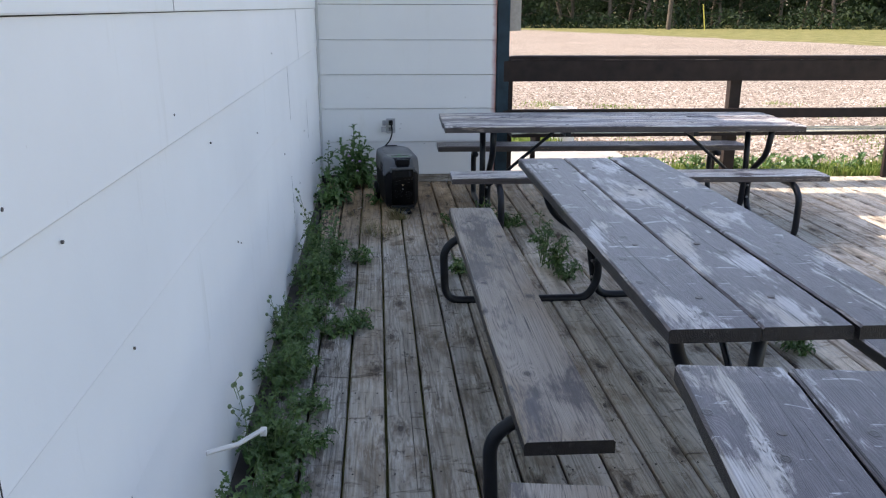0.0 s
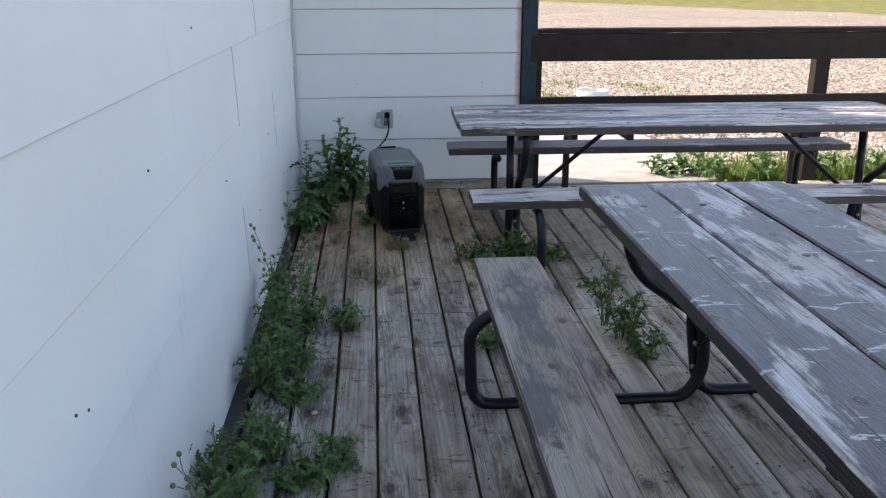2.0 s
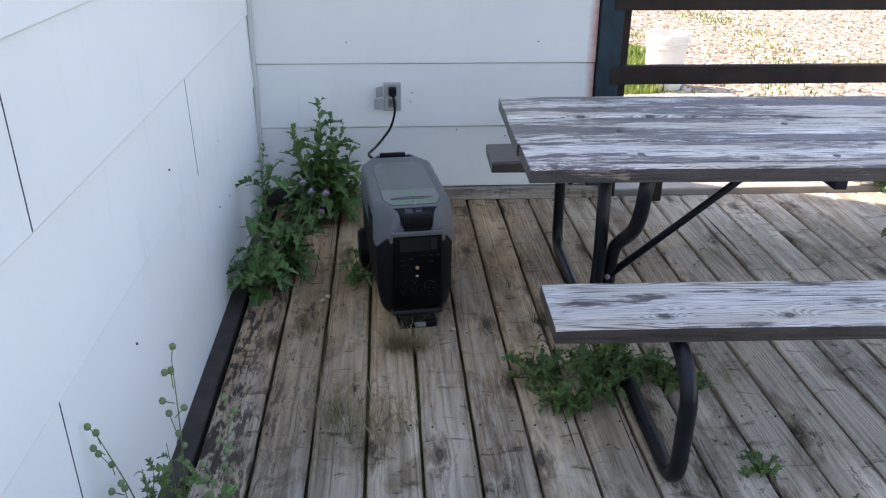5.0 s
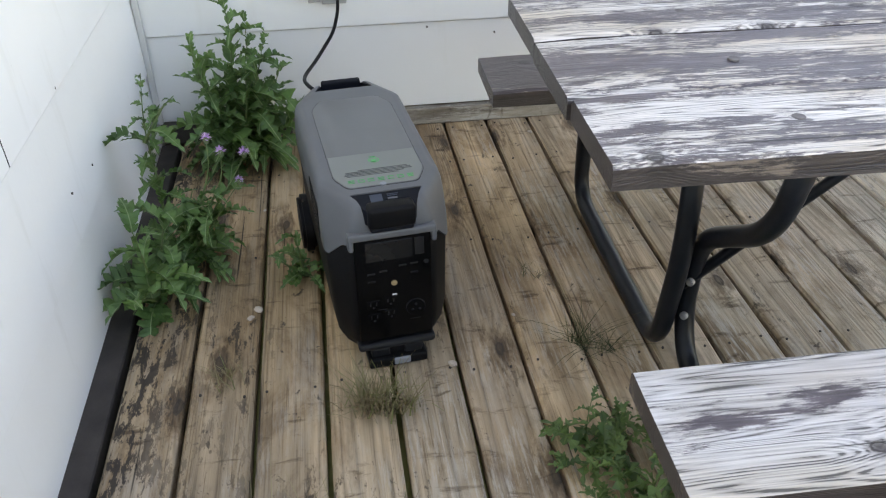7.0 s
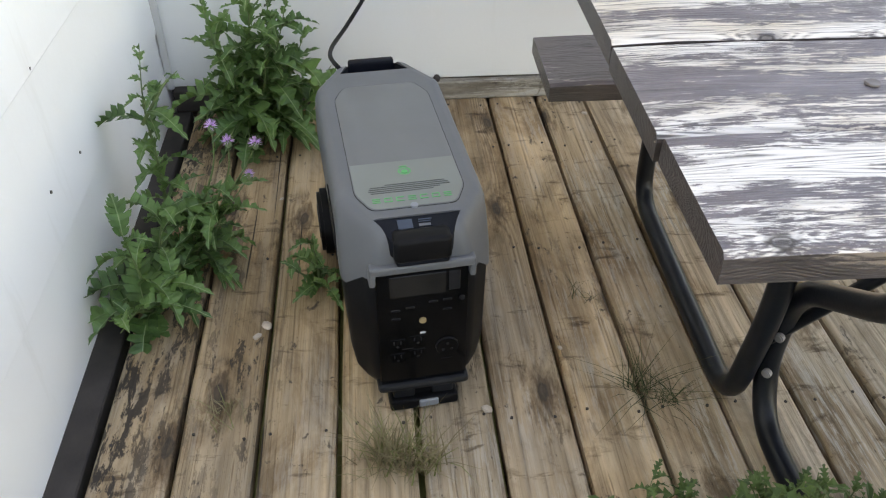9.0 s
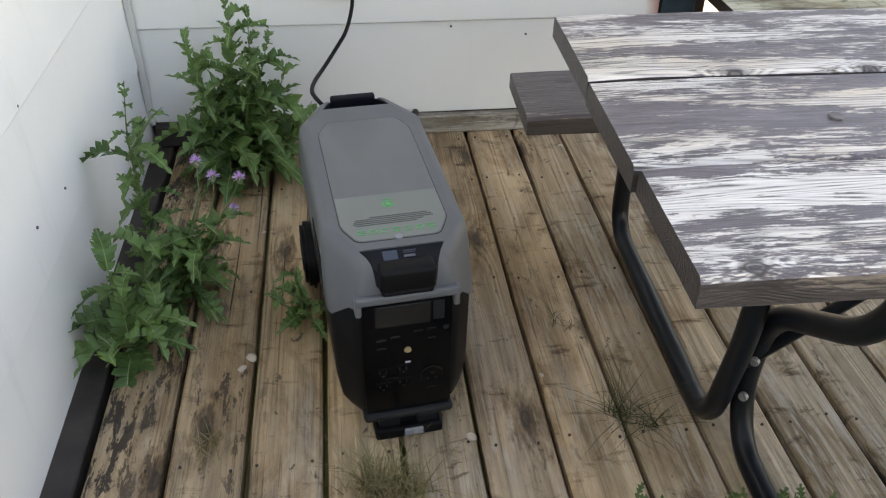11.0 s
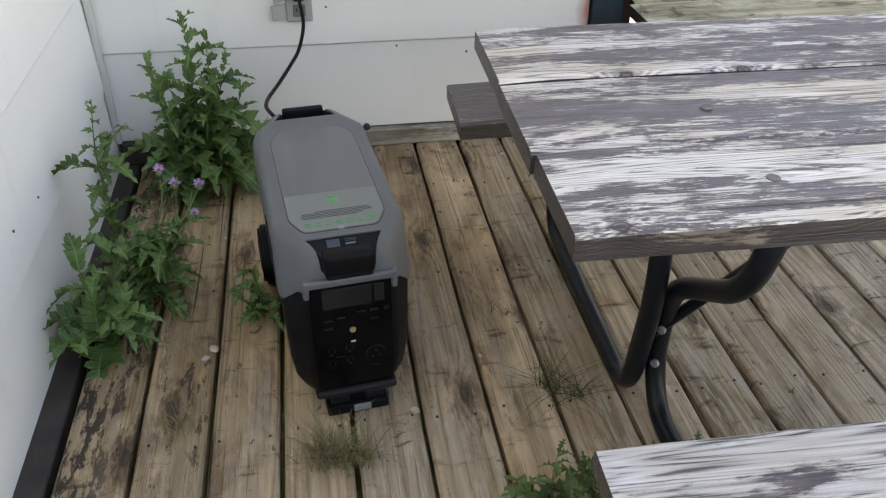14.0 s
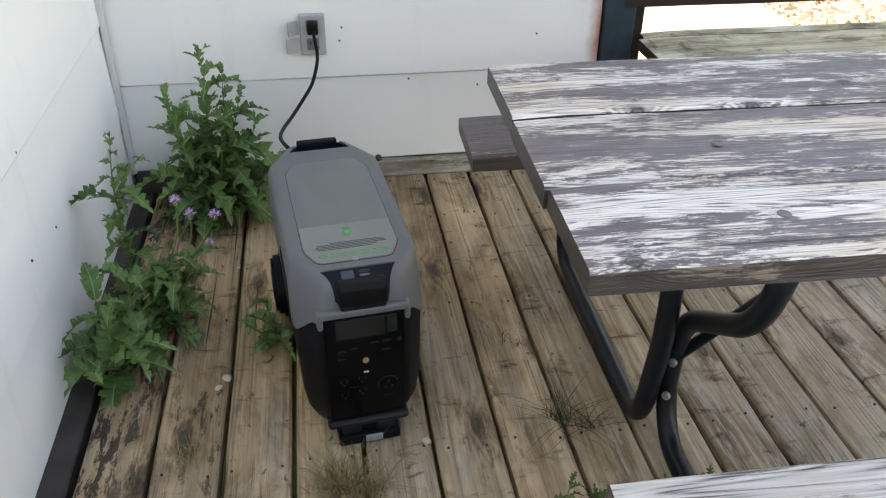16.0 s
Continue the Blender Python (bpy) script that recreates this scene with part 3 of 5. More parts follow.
def picnic_table(name, label, place, seed, top, seat, edge, widths=(0.2385, 0.2385, 0.2385), gap=0.008, front_seat=(-0.585, 0.03), back_seat=(0.60, 0.02), seat_len=T_LEN):
    """Along x from 0, its middle line at y 0, feet on z 0."""
    root = thing(name, label, "picnic table", place, group="picnic tables")
    y = -(sum(widths) + 2 * gap) / 2
    mids = []
    for i, w in enumerate(widths):
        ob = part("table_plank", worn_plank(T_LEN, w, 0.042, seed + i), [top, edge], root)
        ob.matrix_basis = pose(random.Random(seed + i).uniform(-0.008, 0.008), y + w / 2, TOP_Z + (0, -0.002, 0.0015)[i])
        mids.append(y + w / 2)
        y += w + gap
    for y, x in (front_seat, back_seat):
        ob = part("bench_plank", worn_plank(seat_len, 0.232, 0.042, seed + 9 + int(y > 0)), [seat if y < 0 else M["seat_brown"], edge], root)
        ob.matrix_basis = pose(x, y, SEAT_Z)
    r = 0.021
    for x, s in ((0.31, 1), (T_LEN - 0.22, -1)):
        back = [(0, 0.50, SEAT_Z - 0.062), (0, 0.69, SEAT_Z - 0.062), (0, 0.68, r), (0, 0.02, r), (0, -0.025, 0.30), (0, 0.0, TOP_Z - 0.043)]
        front = [(0, -0.50, SEAT_Z - 0.064), (0, -0.70, SEAT_Z - 0.064), (0, -0.785, SEAT_Z - 0.13), (0, -0.775, r), (0, -0.04, r), (0, 0.015, 0.12), (0, 0.005, 0.31), (0, -0.245, 0.48), (0, -0.29, TOP_Z - 0.043)]
        for pts, dx in ((back, -0.022), (front, 0.022)):
            ob = part("leg_tube", tube(rounded_path(pts, 0.085), r), M["tube"], root, smooth=True)
            ob.matrix_basis = pose(x + dx, 0, 0)
        for y, z in ((-0.29, TOP_Z - 0.0455), (0.0, TOP_Z - 0.0455)):
            ob = part("mounting_plate", box(-0.05, 0.05, -0.03, 0.03, -0.004, 0.0025), M["tube"], root)
            ob.matrix_basis = pose(x, y, z)
        ob = part("cross_bar", box(-0.018, 0.018, -0.34, 0.34, -0.035, -0.0035, 0.003), M["tube"], root)
        ob.matrix_basis = pose(x + s * 0.52, 0, TOP_Z - 0.042)
        for z in (0.13, 0.217):
            ob = part("bolt", disc((0, 0, 0), (-1, -0.8, 0), 0.0085, 0.012, 10, bevel=0.002), M["bolt"], root, "zinc bolt head")
            ob.matrix_basis = pose(x + 0.010, -0.016, z)
        ob = part("brace", tube([(0, 0, 0.20), (s * 0.5, 0.0, TOP_Z - 0.075), (s * 0.56, 0, TOP_Z - 0.075)], 0.012, 8), M["tube"], root, smooth=True)
        ob.matrix_basis = pose(x, 0.0, 0)
    rnd = random.Random(seed)
    for i in range(3):
        for x in (0.31, 0.83, T_LEN - 0.74, T_LEN - 0.22):
            ob = part("bolt_head", disc((0, 0, 0.0), (0, 0, 1), 0.0105, 0.003, 14, bevel=0.001), M["cap"], root)
            ob.matrix_basis = pose(x + rnd.uniform(-0.01, 0.01), mids[i] + rnd.uniform(-0.05, 0.05), TOP_Z)
    return root


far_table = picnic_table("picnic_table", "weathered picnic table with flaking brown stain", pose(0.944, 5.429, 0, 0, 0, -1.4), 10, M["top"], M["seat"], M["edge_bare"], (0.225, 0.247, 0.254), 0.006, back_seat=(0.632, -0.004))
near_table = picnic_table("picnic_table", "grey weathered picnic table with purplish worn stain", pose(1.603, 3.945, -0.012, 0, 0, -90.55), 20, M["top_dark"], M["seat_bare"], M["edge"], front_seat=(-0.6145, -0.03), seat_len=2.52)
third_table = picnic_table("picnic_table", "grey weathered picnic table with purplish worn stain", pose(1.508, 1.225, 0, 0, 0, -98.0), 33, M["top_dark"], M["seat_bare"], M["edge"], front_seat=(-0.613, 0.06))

# ---- building round the deck ----
M["plainwall"] = white_paint("white_painted_wall", (0.78, 0.79, 0.78))
M["shingle"] = plain("grey_roof_felt", (0.12, 0.115, 0.11), 0.9, vary=0.25, scale=20, bumpy=0.4)
# Unseen blocks behind the siding, sized to keep sun off deck and slab.
tagged(mesh_ob("wall_house", box(-4.0, -0.16, SIDE_Y0, 7.18, -0.3, 4.36), M["plainwall"]), "unseen white house body added behind the siding to block the sun", "wall", kind="structure")
tagged(mesh_ob("wall_wing", box(-0.15, 1.49, FY + 0.17, 7.18, -0.3, 2.94), M["plainwall"]), "unseen white side wing added behind the end wall to block the sun", "wall", kind="structure")
# Unseen roofs, added and sized to throw shade on the deck and end wall.
tagged(mesh_ob("roof_house", box(-4.3, 0.02, SIDE_Y0 - 0.2, FY, 4.37, 4.46, 0.01), M["shingle"]), "unseen flat dark roof added over the house to shade the deck", "roof", kind="structure")
tagged(mesh_ob("roof_wing", box(0.03, 2.0, FY - 0.25, 7.2, 2.945, 3.03, 0.01), M["shingle"]), "unseen flat dark roof with eaves added to shade the end wall and deck", "roof", kind="structure")
tagged(mesh_ob("trim_corner", box(WX - 0.002, WX + 0.018, FY - 0.022, FY - 0.002, 0.062, 2.88, 0.006, 2), white_paint("grimy_corner_bead", (0.52, 0.52, 0.51))), "white painted corner bead between the walls", "trim", kind="structure")
tagged(mesh_ob("post_corner", box(1.503, 1.605, FY - 0.012, FY + 0.09, -0.1, 2.94, 0.005, 2), M["blue"]), "dark blue painted corner post of the house", "post", kind="structure")


def nails():
    side = bpy.data.objects["wall_side"]
    end = bpy.data.objects["wall_end"]
    me = None
    spots = [(side, y, z) for y, z in ((0.907, 1.103), (0.72, 1.2), (1.686, 1.203), (2.443, 0.67), (2.5, 0.649), (2.101, 1.069), (3.655, 1.244), (5.837, 0.546), (5.937, 0.313), (5.759, 0.339), (4.0, 0.71), (4.75, 0.40), (3.05, 0.96), (5.2, 0.66), (1.2, 0.8))]
    spots += [(end, x, z) for x, z in ((0.692, 0.46), (1.303, 0.458), (0.70, 0.50), (1.12, 0.30), (0.32, 0.30), (1.25, 0.72), (0.42, 0.72), (0.9, 0.33))]
    for wall, u, z in spots:
        if me is None:
            tmp = part("nail_head", disc((0, 0, 0), (0, 1, 0), 0.0032, 0.004, 8), M["rusty"], wall)
            me = tmp.data
            bpy.data.objects.remove(tmp)
        ob = new("nail_head", me)
        ob.parent = wall
        ob.matrix_basis = pose(u - (SIDE_Y0 if wall is side else 0.005), -0.0055, z)


nails()


# ---- railing and built-in bench ----
M["bench_green"] = deck_wood("weathered_bench_wood", (0.24, 0.24, 0.18), (0.38, 0.38, 0.29), (0.50, 0.49, 0.40), (0.06, 0.055, 0.045), axis=0)


def railing():
    root = thing("railing", "dark brown stained wooden deck railing", "railing")
    for x, w in ((1.608, 0.040), (3.56, 0.1), (5.7, 0.1)):
        part("post", box(x, x + w, 6.722, 6.81, -0.1, 1.030, 0.005, 2), M["rail"], root)
    for name, z0, z1 in (("top_rail", 0.852, 1.030), ("lower_rail", 0.532, 0.615)):
        ob = part(name, worn_plank(4.40, 0.036, z1 - z0, 70 + len(name), 0.0025, 40), [M["rail"]] * 2, root)
        ob.matrix_basis = pose(1.565, 6.702, z1)
    ob = part("cap_rail", worn_plank(4.38, 0.13, 0.03, 75, 0.003, 40), [M["rail"]] * 2, root)
    ob.matrix_basis = pose(1.607, 6.75, 1.062)
    return root


railing()


def rail_bench():
    root = thing("rail_bench", "weathered plank bench built along the railing", "bench")
    for i, (y, w) in enumerate(((6.517, 0.225), (6.658, 0.045))):
        ob = part("bench_plank", worn_plank(4.25, w, 0.036, 80 + i, 0.002, 40), [M["bench_green"], M["rail"]], root)
        ob.matrix_basis = pose(1.60 + 0.02 * i, y, 0.455 + 0.003 * i)
    for x in (1.80, 3.40, 5.0):
        part("bracket", box(x, x + 0.04, 6.42, 6.66, 0.36, 0.418, 0.003), M["rail"], root)
        part("leg", box(x, x + 0.04, 6.62, 6.66, 0.0, 0.36, 0.003), M["rail"], root)
    return root


rail_bench()
tagged(mesh_ob("notice_panel", box(1.612, 1.705, 6.735, 6.75, 1.265, 1.80, 0.002), plain("beige_board", (0.42, 0.37, 0.31), 0.7)), "beige board hung beside the blue post", "panel")


# ---- yard ----
GZ = -0.05


def ground_material():
    m = mat("gravel_and_grass", 0.95, 0.0, 0.2)
    v = coords(m, shuffle=False)
    vor = nd(m, "ShaderNodeTexVoronoi", Scale=26.0, Randomness=1.0)
    ln(m, v, vor.inputs["Vector"])
    peb = nd(m, "ShaderNodeSeparateColor")
    ln(m, vor.outputs["Color"], peb.inputs[0])
    stones = ramp(m, peb.outputs[0], [(0.0, (0.10, 0.078, 0.058)), (0.35, (0.235, 0.19, 0.148)), (0.7, (0.345, 0.285, 0.23)), (1.0, (0.54, 0.47, 0.40))])
    big = noise_tex(m, v, 0.35, 4, 0.6)
    stones = mixc(m, 1.0, stones, ramp(m, big, [(0.3, grey(0.82)), (0.7, grey(1.08))]), "MULTIPLY")
    grass = ramp(m, noise_tex(m, v, 1.3, 8, 0.75), [(0.34, (0.085, 0.10, 0.025)), (0.5, (0.17, 0.165, 0.055)), (0.66, (0.28, 0.245, 0.11))])
    sep = nd(m, "ShaderNodeSeparateXYZ")
    ln(m, v, sep.inputs[0])
    far = math_n(m, "ADD", math_n(m, "MULTIPLY", sep.outputs[0], 16.0), math_n(m, "MULTIPLY", sep.outputs[1], 7.0))
    far = math_n(m, "ADD", math_n(m, "DIVIDE", math_n(m, "SUBTRACT", far, 590.0), 60.0), math_n(m, "MULTIPLY", noise_tex(m, v, 0.5, 4), 1.2))
    near = nd(m, "ShaderNodeVectorMath")
    near.operation = "DISTANCE"
    ln(m, v, near.inputs[0])
    near.inputs[1].default_value = (2.15, 10.0, 0)
    spot = math_n(m, "SUBTRACT", 1.9, math_n(m, "ADD", near.outputs["Value"], math_n(m, "MULTIPLY", noise_tex(m, v, 2.0, 5, 0.65), 1.4)))
    strip = math_n(m, "SUBTRACT", math_n(m, "SUBTRACT", 7.6, sep.outputs[1]), math_n(m, "MULTIPLY", noise_tex(m, v, 1.6, 5, 0.65), 1.5))
    mask = math_n(m, "MAXIMUM", math_n(m, "MAXIMUM", far, spot), strip)
    mask = ramp(m, mask, [(0.35, grey(0.0)), (0.65, grey(1.0))])
    colour(m, mixc(m, mask, stones, grass))
    bump(m, math_n(m, "SUBTRACT", 1.0, vor.outputs["Distance"]), 0.6, 0.012)
    return m


M["ground"] = ground_material()
bm = bmesh.new()
bmesh.ops.create_grid(bm, x_segments=4, y_segments=4, size=700)
gr = mesh_ob("ground", bm, M["ground"])
gr.location = (0, 0, GZ)
tagged(gr, "pale pinkish gravel yard running into mown grass", "ground", kind="structure")


def island_material(name, stops, rough=0.9, translucent=0.0):
    """Colour picked at random for each loose piece of one mesh."""
    m = mat(name, rough, 0.0, 0.25)
    geo = nd(m, "ShaderNodeNewGeometry")
    base = ramp(m, geo.outputs["Random Per Island"], stops)
    colour(m, base)
    if translucent:
        add_translucent(m, base, translucent)
    return m


def add_translucent(m, base, amount):
    tr = nd(m, "ShaderNodeBsdfTranslucent")
    ln(m, base, tr.inputs[0])
    mx = nd(m, "ShaderNodeMixShader")
    mx.inputs[0].default_value = amount
    out = m.node_tree.nodes["Material Output"]
    ln(m, bsdf(m).outputs[0], mx.inputs[1])
    ln(m, tr.outputs[0], mx.inputs[2])
    ln(m, mx.outputs[0], out.inputs[0])


def soup(name, verts, faces, material, label, category, kind="stuff"):
    me = bpy.data.meshes.new(name)
    me.from_pydata(verts.reshape(-1, 3).tolist(), [], faces.tolist())
    me.materials.append(material)
    return tagged(new(name, me), label, category, kind=kind)


def gravel():
    rng = np.random.default_rng(5)
    n = 15000
    u = rng.random(n)
    y = 7.0 + 9.0 * u ** 1.25
    x = 1.7 + rng.random(n) * (2.5 + (y - 6.0) * 0.95)
    keep = ~((x < 3.05) & (y < 8.8))
    x, y = x[keep], y[keep]
    n = len(x)
    r = rng.uniform(0.010, 0.026, n)
    base = np.array([(1, 0, 0), (0.3, 0.9, 0), (-0.8, 0.5, 0), (-0.6, -0.7, 0), (0.5, -0.8, 0), (0.1, 0.0, 0.75)], float)
    ang = rng.random(n) * 6.283
    c, s = np.cos(ang), np.sin(ang)
    jit = base[None] * (1 + rng.uniform(-0.3, 0.3, (n, 6, 3)))
    vx = (jit[..., 0] * c[:, None] - jit[..., 1] * s[:, None]) * r[:, None] + x[:, None]
    vy = (jit[..., 0] * s[:, None] + jit[..., 1] * c[:, None]) * r[:, None] + y[:, None]
    vz = jit[..., 2] * r[:, None] + GZ
    v = np.stack([vx, vy, vz], -1)
    f = np.array([(0, 1, 5), (1, 2, 5), (2, 3, 5), (3, 4, 5), (4, 0, 5)])
    faces = (np.arange(n)[:, None, None] * 6 + f[None]).reshape(-1, 3)
    soup("gravel", v, faces, island_material("gravel_stones", [(0.0, (0.12, 0.09, 0.068)), (0.4, (0.30, 0.242, 0.195)), (0.75, (0.44, 0.37, 0.31)), (1.0, (0.68, 0.61, 0.54))]), "pale pinkish loose gravel stones on the yard", "gravel")


gravel()


def grass_blades(name, x, y, z, height, label, material, rng, width=0.006, lean=0.5):
    n = len(x)
    h = height * rng.uniform(0.5, 1.2, n)
    a = rng.random(n) * 6.283
    d = rng.uniform(0.1, lean, n) * h
    wx, wy = np.cos(a + 1.57) * width, np.sin(a + 1.57) * width
    dx, dy = np.cos(a) * d, np.sin(a) * d
    v = np.stack([np.stack([x - wx, y - wy, z + 0 * x], -1), np.stack([x + wx, y + wy, z + 0 * x], -1),
                  np.stack([x + dx * 0.4 + wx * 0.7, y + dy * 0.4 + wy * 0.7, z + h * 0.6], -1), np.stack([x + dx * 0.4 - wx * 0.7, y + dy * 0.4 - wy * 0.7, z + h * 0.6], -1),
                  np.stack([x + dx, y + dy, z + h], -1)], 1)
    i = np.arange(n)[:, None, None] * 5
    faces = (i + np.array([(0, 1, 2), (0, 2, 3), (3, 2, 4)])[None]).reshape(-1, 3)
    return soup(name, v, faces, material, label, "grass")


rng = np.random.default_rng(8)
M["blade"] = island_material("green_grass", [(0.0, (0.09, 0.16, 0.028)), (0.6, (0.19, 0.28, 0.06)), (1.0, (0.34, 0.36, 0.12))], 0.7, 0.35)
a, r = rng.random(7000) * 6.283, np.sqrt(rng.random(7000))
grass_blades("grass_patch", 2.15 + np.cos(a) * r * 0.75, 10.0 + np.sin(a) * r * 1.3, GZ, 0.085, "green grass patch in the gravel", M["blade"], rng, 0.009)
gx = rng.uniform(2.9, 6.2, 6000)
grass_blades("grass_edge", gx, 6.86 + np.abs(rng.normal(0, 0.28, 6000)), GZ, 0.085, "sunlit grass along the edge of the deck", M["blade"], rng)
cl = rng.uniform(0, 1, (60, 2)) ** 1.2
ci = rng.integers(0, 60, 5000)
grass_blades("grass_tufts", 1.9 + cl[ci, 0] * 9 + rng.normal(0, 0.16, 5000), 7.4 + cl[ci, 1] * 6 + rng.normal(0, 0.16, 5000), GZ, 0.035, "scattered grass tufts among the gravel", M["blade"], rng)
tagged(mesh_ob("concrete_pad", box(1.55, 3.02, 6.82, 8.75, GZ - 0.1, -0.012, 0.01, 2), plain("worn_concrete", (0.36, 0.34, 0.31), 0.9, vary=0.2, scale=6, bumpy=0.3)), "worn grey concrete slab beside the deck", "slab", kind="structure")


def lathe(profile, sides=28, bm=None):
    bm = bm or bmesh.new()
    rings = [[bm.verts.new((r * math.cos(a), r * math.sin(a), z)) for a in (2 * math.pi * k / sides for k in range(sides))] for r, z in profile]
    for a, b in zip(rings, rings[1:]):
        for k in range(sides):
            bm.faces.new((a[k], a[(k + 1) % sides], b[(k + 1) % sides], b[k]))
    bm.faces.new(rings[0][::-1])
    bm.faces.new(rings[-1])
    return bm


M["pail"] = plain("white_pail_plastic", (0.72, 0.70, 0.66), 0.45, vary=0.06, scale=8)
pail = thing("bucket", "white plastic bucket standing on the gravel", "bucket", pose(2.63, 9.1, GZ))
part("shell", lathe([(0.128, 0), (0.131, 0.004), (0.146, 0.30), (0.154, 0.302), (0.155, 0.325), (0.148, 0.328), (0.149, 0.348), (0.158, 0.35), (0.159, 0.375), (0.153, 0.40), (0.146, 0.40), (0.144, 0.36), (0.126, 0.012)]), M["pail"], pail, smooth=False)
part("handle", tube(rounded_path([(0.16, 0, 0.335), (0.165, 0.06, 0.26), (0.10, 0.155, 0.17), (-0.10, 0.155, 0.17), (-0.165, 0.06, 0.26), (-0.16, 0, 0.335)], 0.06), 0.0025, 6), M["bolt"], pail, "thin wire handle")

# ---- trees, pole and stake at the far side of the yard ----
M["bark"] = plain("grey_brown_bark", (0.10, 0.08, 0.06), 0.9, vary=0.4, scale=6, bumpy=0.5)
# Leaf greens darkened to carry the treeline's backlit shade in the colour.
M["tree_leaf"] = island_material("backlit_toned_tree_leaves", [(0.0, (0.012, 0.024, 0.009)), (0.7, (0.024, 0.045, 0.016)), (1.0, (0.05, 0.08, 0.025))], 0.7, 0.12)


def tree(seed, height, place):
    rnd = random.Random(seed)
    rg = np.random.default_rng(seed)
    root = thing("tree", "leafy green tree at the edge of the woods", "tree", place, group="trees at the far edge")
    pts = [(rnd.uniform(-0.1, 0.1) * i, rnd.uniform(-0.1, 0.1) * i, height * 0.9 * i / 6) for i in range(7)]
    bm = tube(pts, 0, 8, radii=[0.17 * (1 - i / 7.5) for i in range(7)])
    ends = []
    for k in range(16):
        z0 = height * rnd.uniform(0.06, 0.8)
        a = rnd.uniform(0, 6.283)
        ln_ = (1.9 - 1.2 * z0 / height) * rnd.uniform(0.8, 1.4)
        p = Vector((0, 0, z0))
        q = p + Vector((math.cos(a) * ln_, math.sin(a) * ln_, ln_ * 0.35))
        tube([p, (p + q) / 2 + Vector((0, 0, -0.08)), q], 0, 5, bm, radii=[0.05, 0.035, 0.012])
        ends += [q, p * 0.35 + q * 0.65]
    ends += [Vector((0, 0, height * f)) for f in (0.8, 0.9, 1.0)]
    part("trunk", bm, M["bark"], root)
    cs = np.array([tuple(e) for e in ends])
    n = 2600
    c = cs[rg.integers(0, len(cs), n)] + rg.normal(0, 0.42, (n, 3))
    t1, t2 = rg.normal(0, 1, (n, 3)), rg.normal(0, 1, (n, 3))
    t1 /= np.linalg.norm(t1, axis=1)[:, None]
    t2 /= np.linalg.norm(t2, axis=1)[:, None]
    s = rg.uniform(0.07, 0.15, n)[:, None]
    v = np.stack([c - t1 * s, c + t2 * s * 0.6, c + t1 * s, c - t2 * s * 0.6], 1)
    me = bpy.data.meshes.new("crown")
    me.from_pydata(v.reshape(-1, 3).tolist(), [], (np.arange(n)[:, None] * 4 + np.arange(4)[None]).tolist())
    me.materials.append(M["tree_leaf"])
    cr = new("crown", me)
    cr.parent = root
    return root


kinds = [tree(k, h, pose(11 + k * 5.2, 67 + k, GZ)) for k, h in enumerate((7.5, 9.0, 6.0, 8.2))]
rnd = random.Random(4)
for k in range(46):
    x = 4 + k * 1.75 + rnd.uniform(-0.8, 0.8)
    copy_thing(kinds[k % 4], pose(x, 70 + rnd.uniform(-3.5, 9) - 0.12 * x, GZ, 0, 0, rnd.uniform(0, 360)))


def bushes():
    rg = np.random.default_rng(21)
    n = 16000
    x = rg.uniform(2, 80, n)
    h = rg.random(n) ** 1.5 * (1.2 + 0.8 * np.sin(x * 0.9) * np.sin(x * 0.37))
    y = 65.5 - 0.12 * x + rg.normal(0, 0.8, n) + h * 0.6
    c = np.stack([x, y, GZ + h], -1)
    t1, t2 = rg.normal(0, 1, (n, 3)), rg.normal(0, 1, (n, 3))
    s = rg.uniform(0.05, 0.11, n)[:, None]
    v = np.stack([c - t1 * s, c + t2 * s * 0.6, c + t1 * s, c - t2 * s * 0.6], 1)
    soup("undergrowth", v, np.arange(n)[:, None] * 4 + np.arange(4)[None], M["tree_leaf"], "green undergrowth in front of the woods", "bushes")


bushes()


def woods():
    rg = np.random.default_rng(33)
    n = 42000
    x = rg.uniform(-6, 100, n)
    top = 8 + 1.6 * np.sin(x * 0.55) + 1.2 * np.sin(x * 1.31 + 1)
    c = np.stack([x, 82 - 0.12 * x + rg.uniform(-3, 5, n), GZ + rg.random(n) ** 1.4 * top], -1)
    t1, t2 = rg.normal(0, 1, (n, 3)), rg.normal(0, 1, (n, 3))
    s = rg.uniform(0.16, 0.34, n)[:, None]
    v = np.stack([c - t1 * s, c + t2 * s * 0.7, c + t1 * s, c - t2 * s * 0.7], 1)
    soup("far_woods", v, np.arange(n)[:, None] * 4 + np.arange(4)[None], M["tree_leaf"], "dark green woods beyond the yard", "woods")


woods()
tagged(mesh_ob("utility_pole", tube([(0, 0, 0), (0.15, 0, 4), (0.3, 0, 8)], 0, 12, radii=[0.17, 0.15, 0.12]), M["bark"]), "grey wooden utility pole on the grass", "pole").location = (21.3, 59.5, GZ)
tagged(mesh_ob("marker_stake", tube([(0, 0, 0), (-0.25, 0, 1.75)], 0.04, 8), plain("yellow_plastic", (0.65, 0.55, 0.10), 0.5)), "thin leaning yellow marker stake on the grass", "stake").location = (23.6, 58.5, GZ)


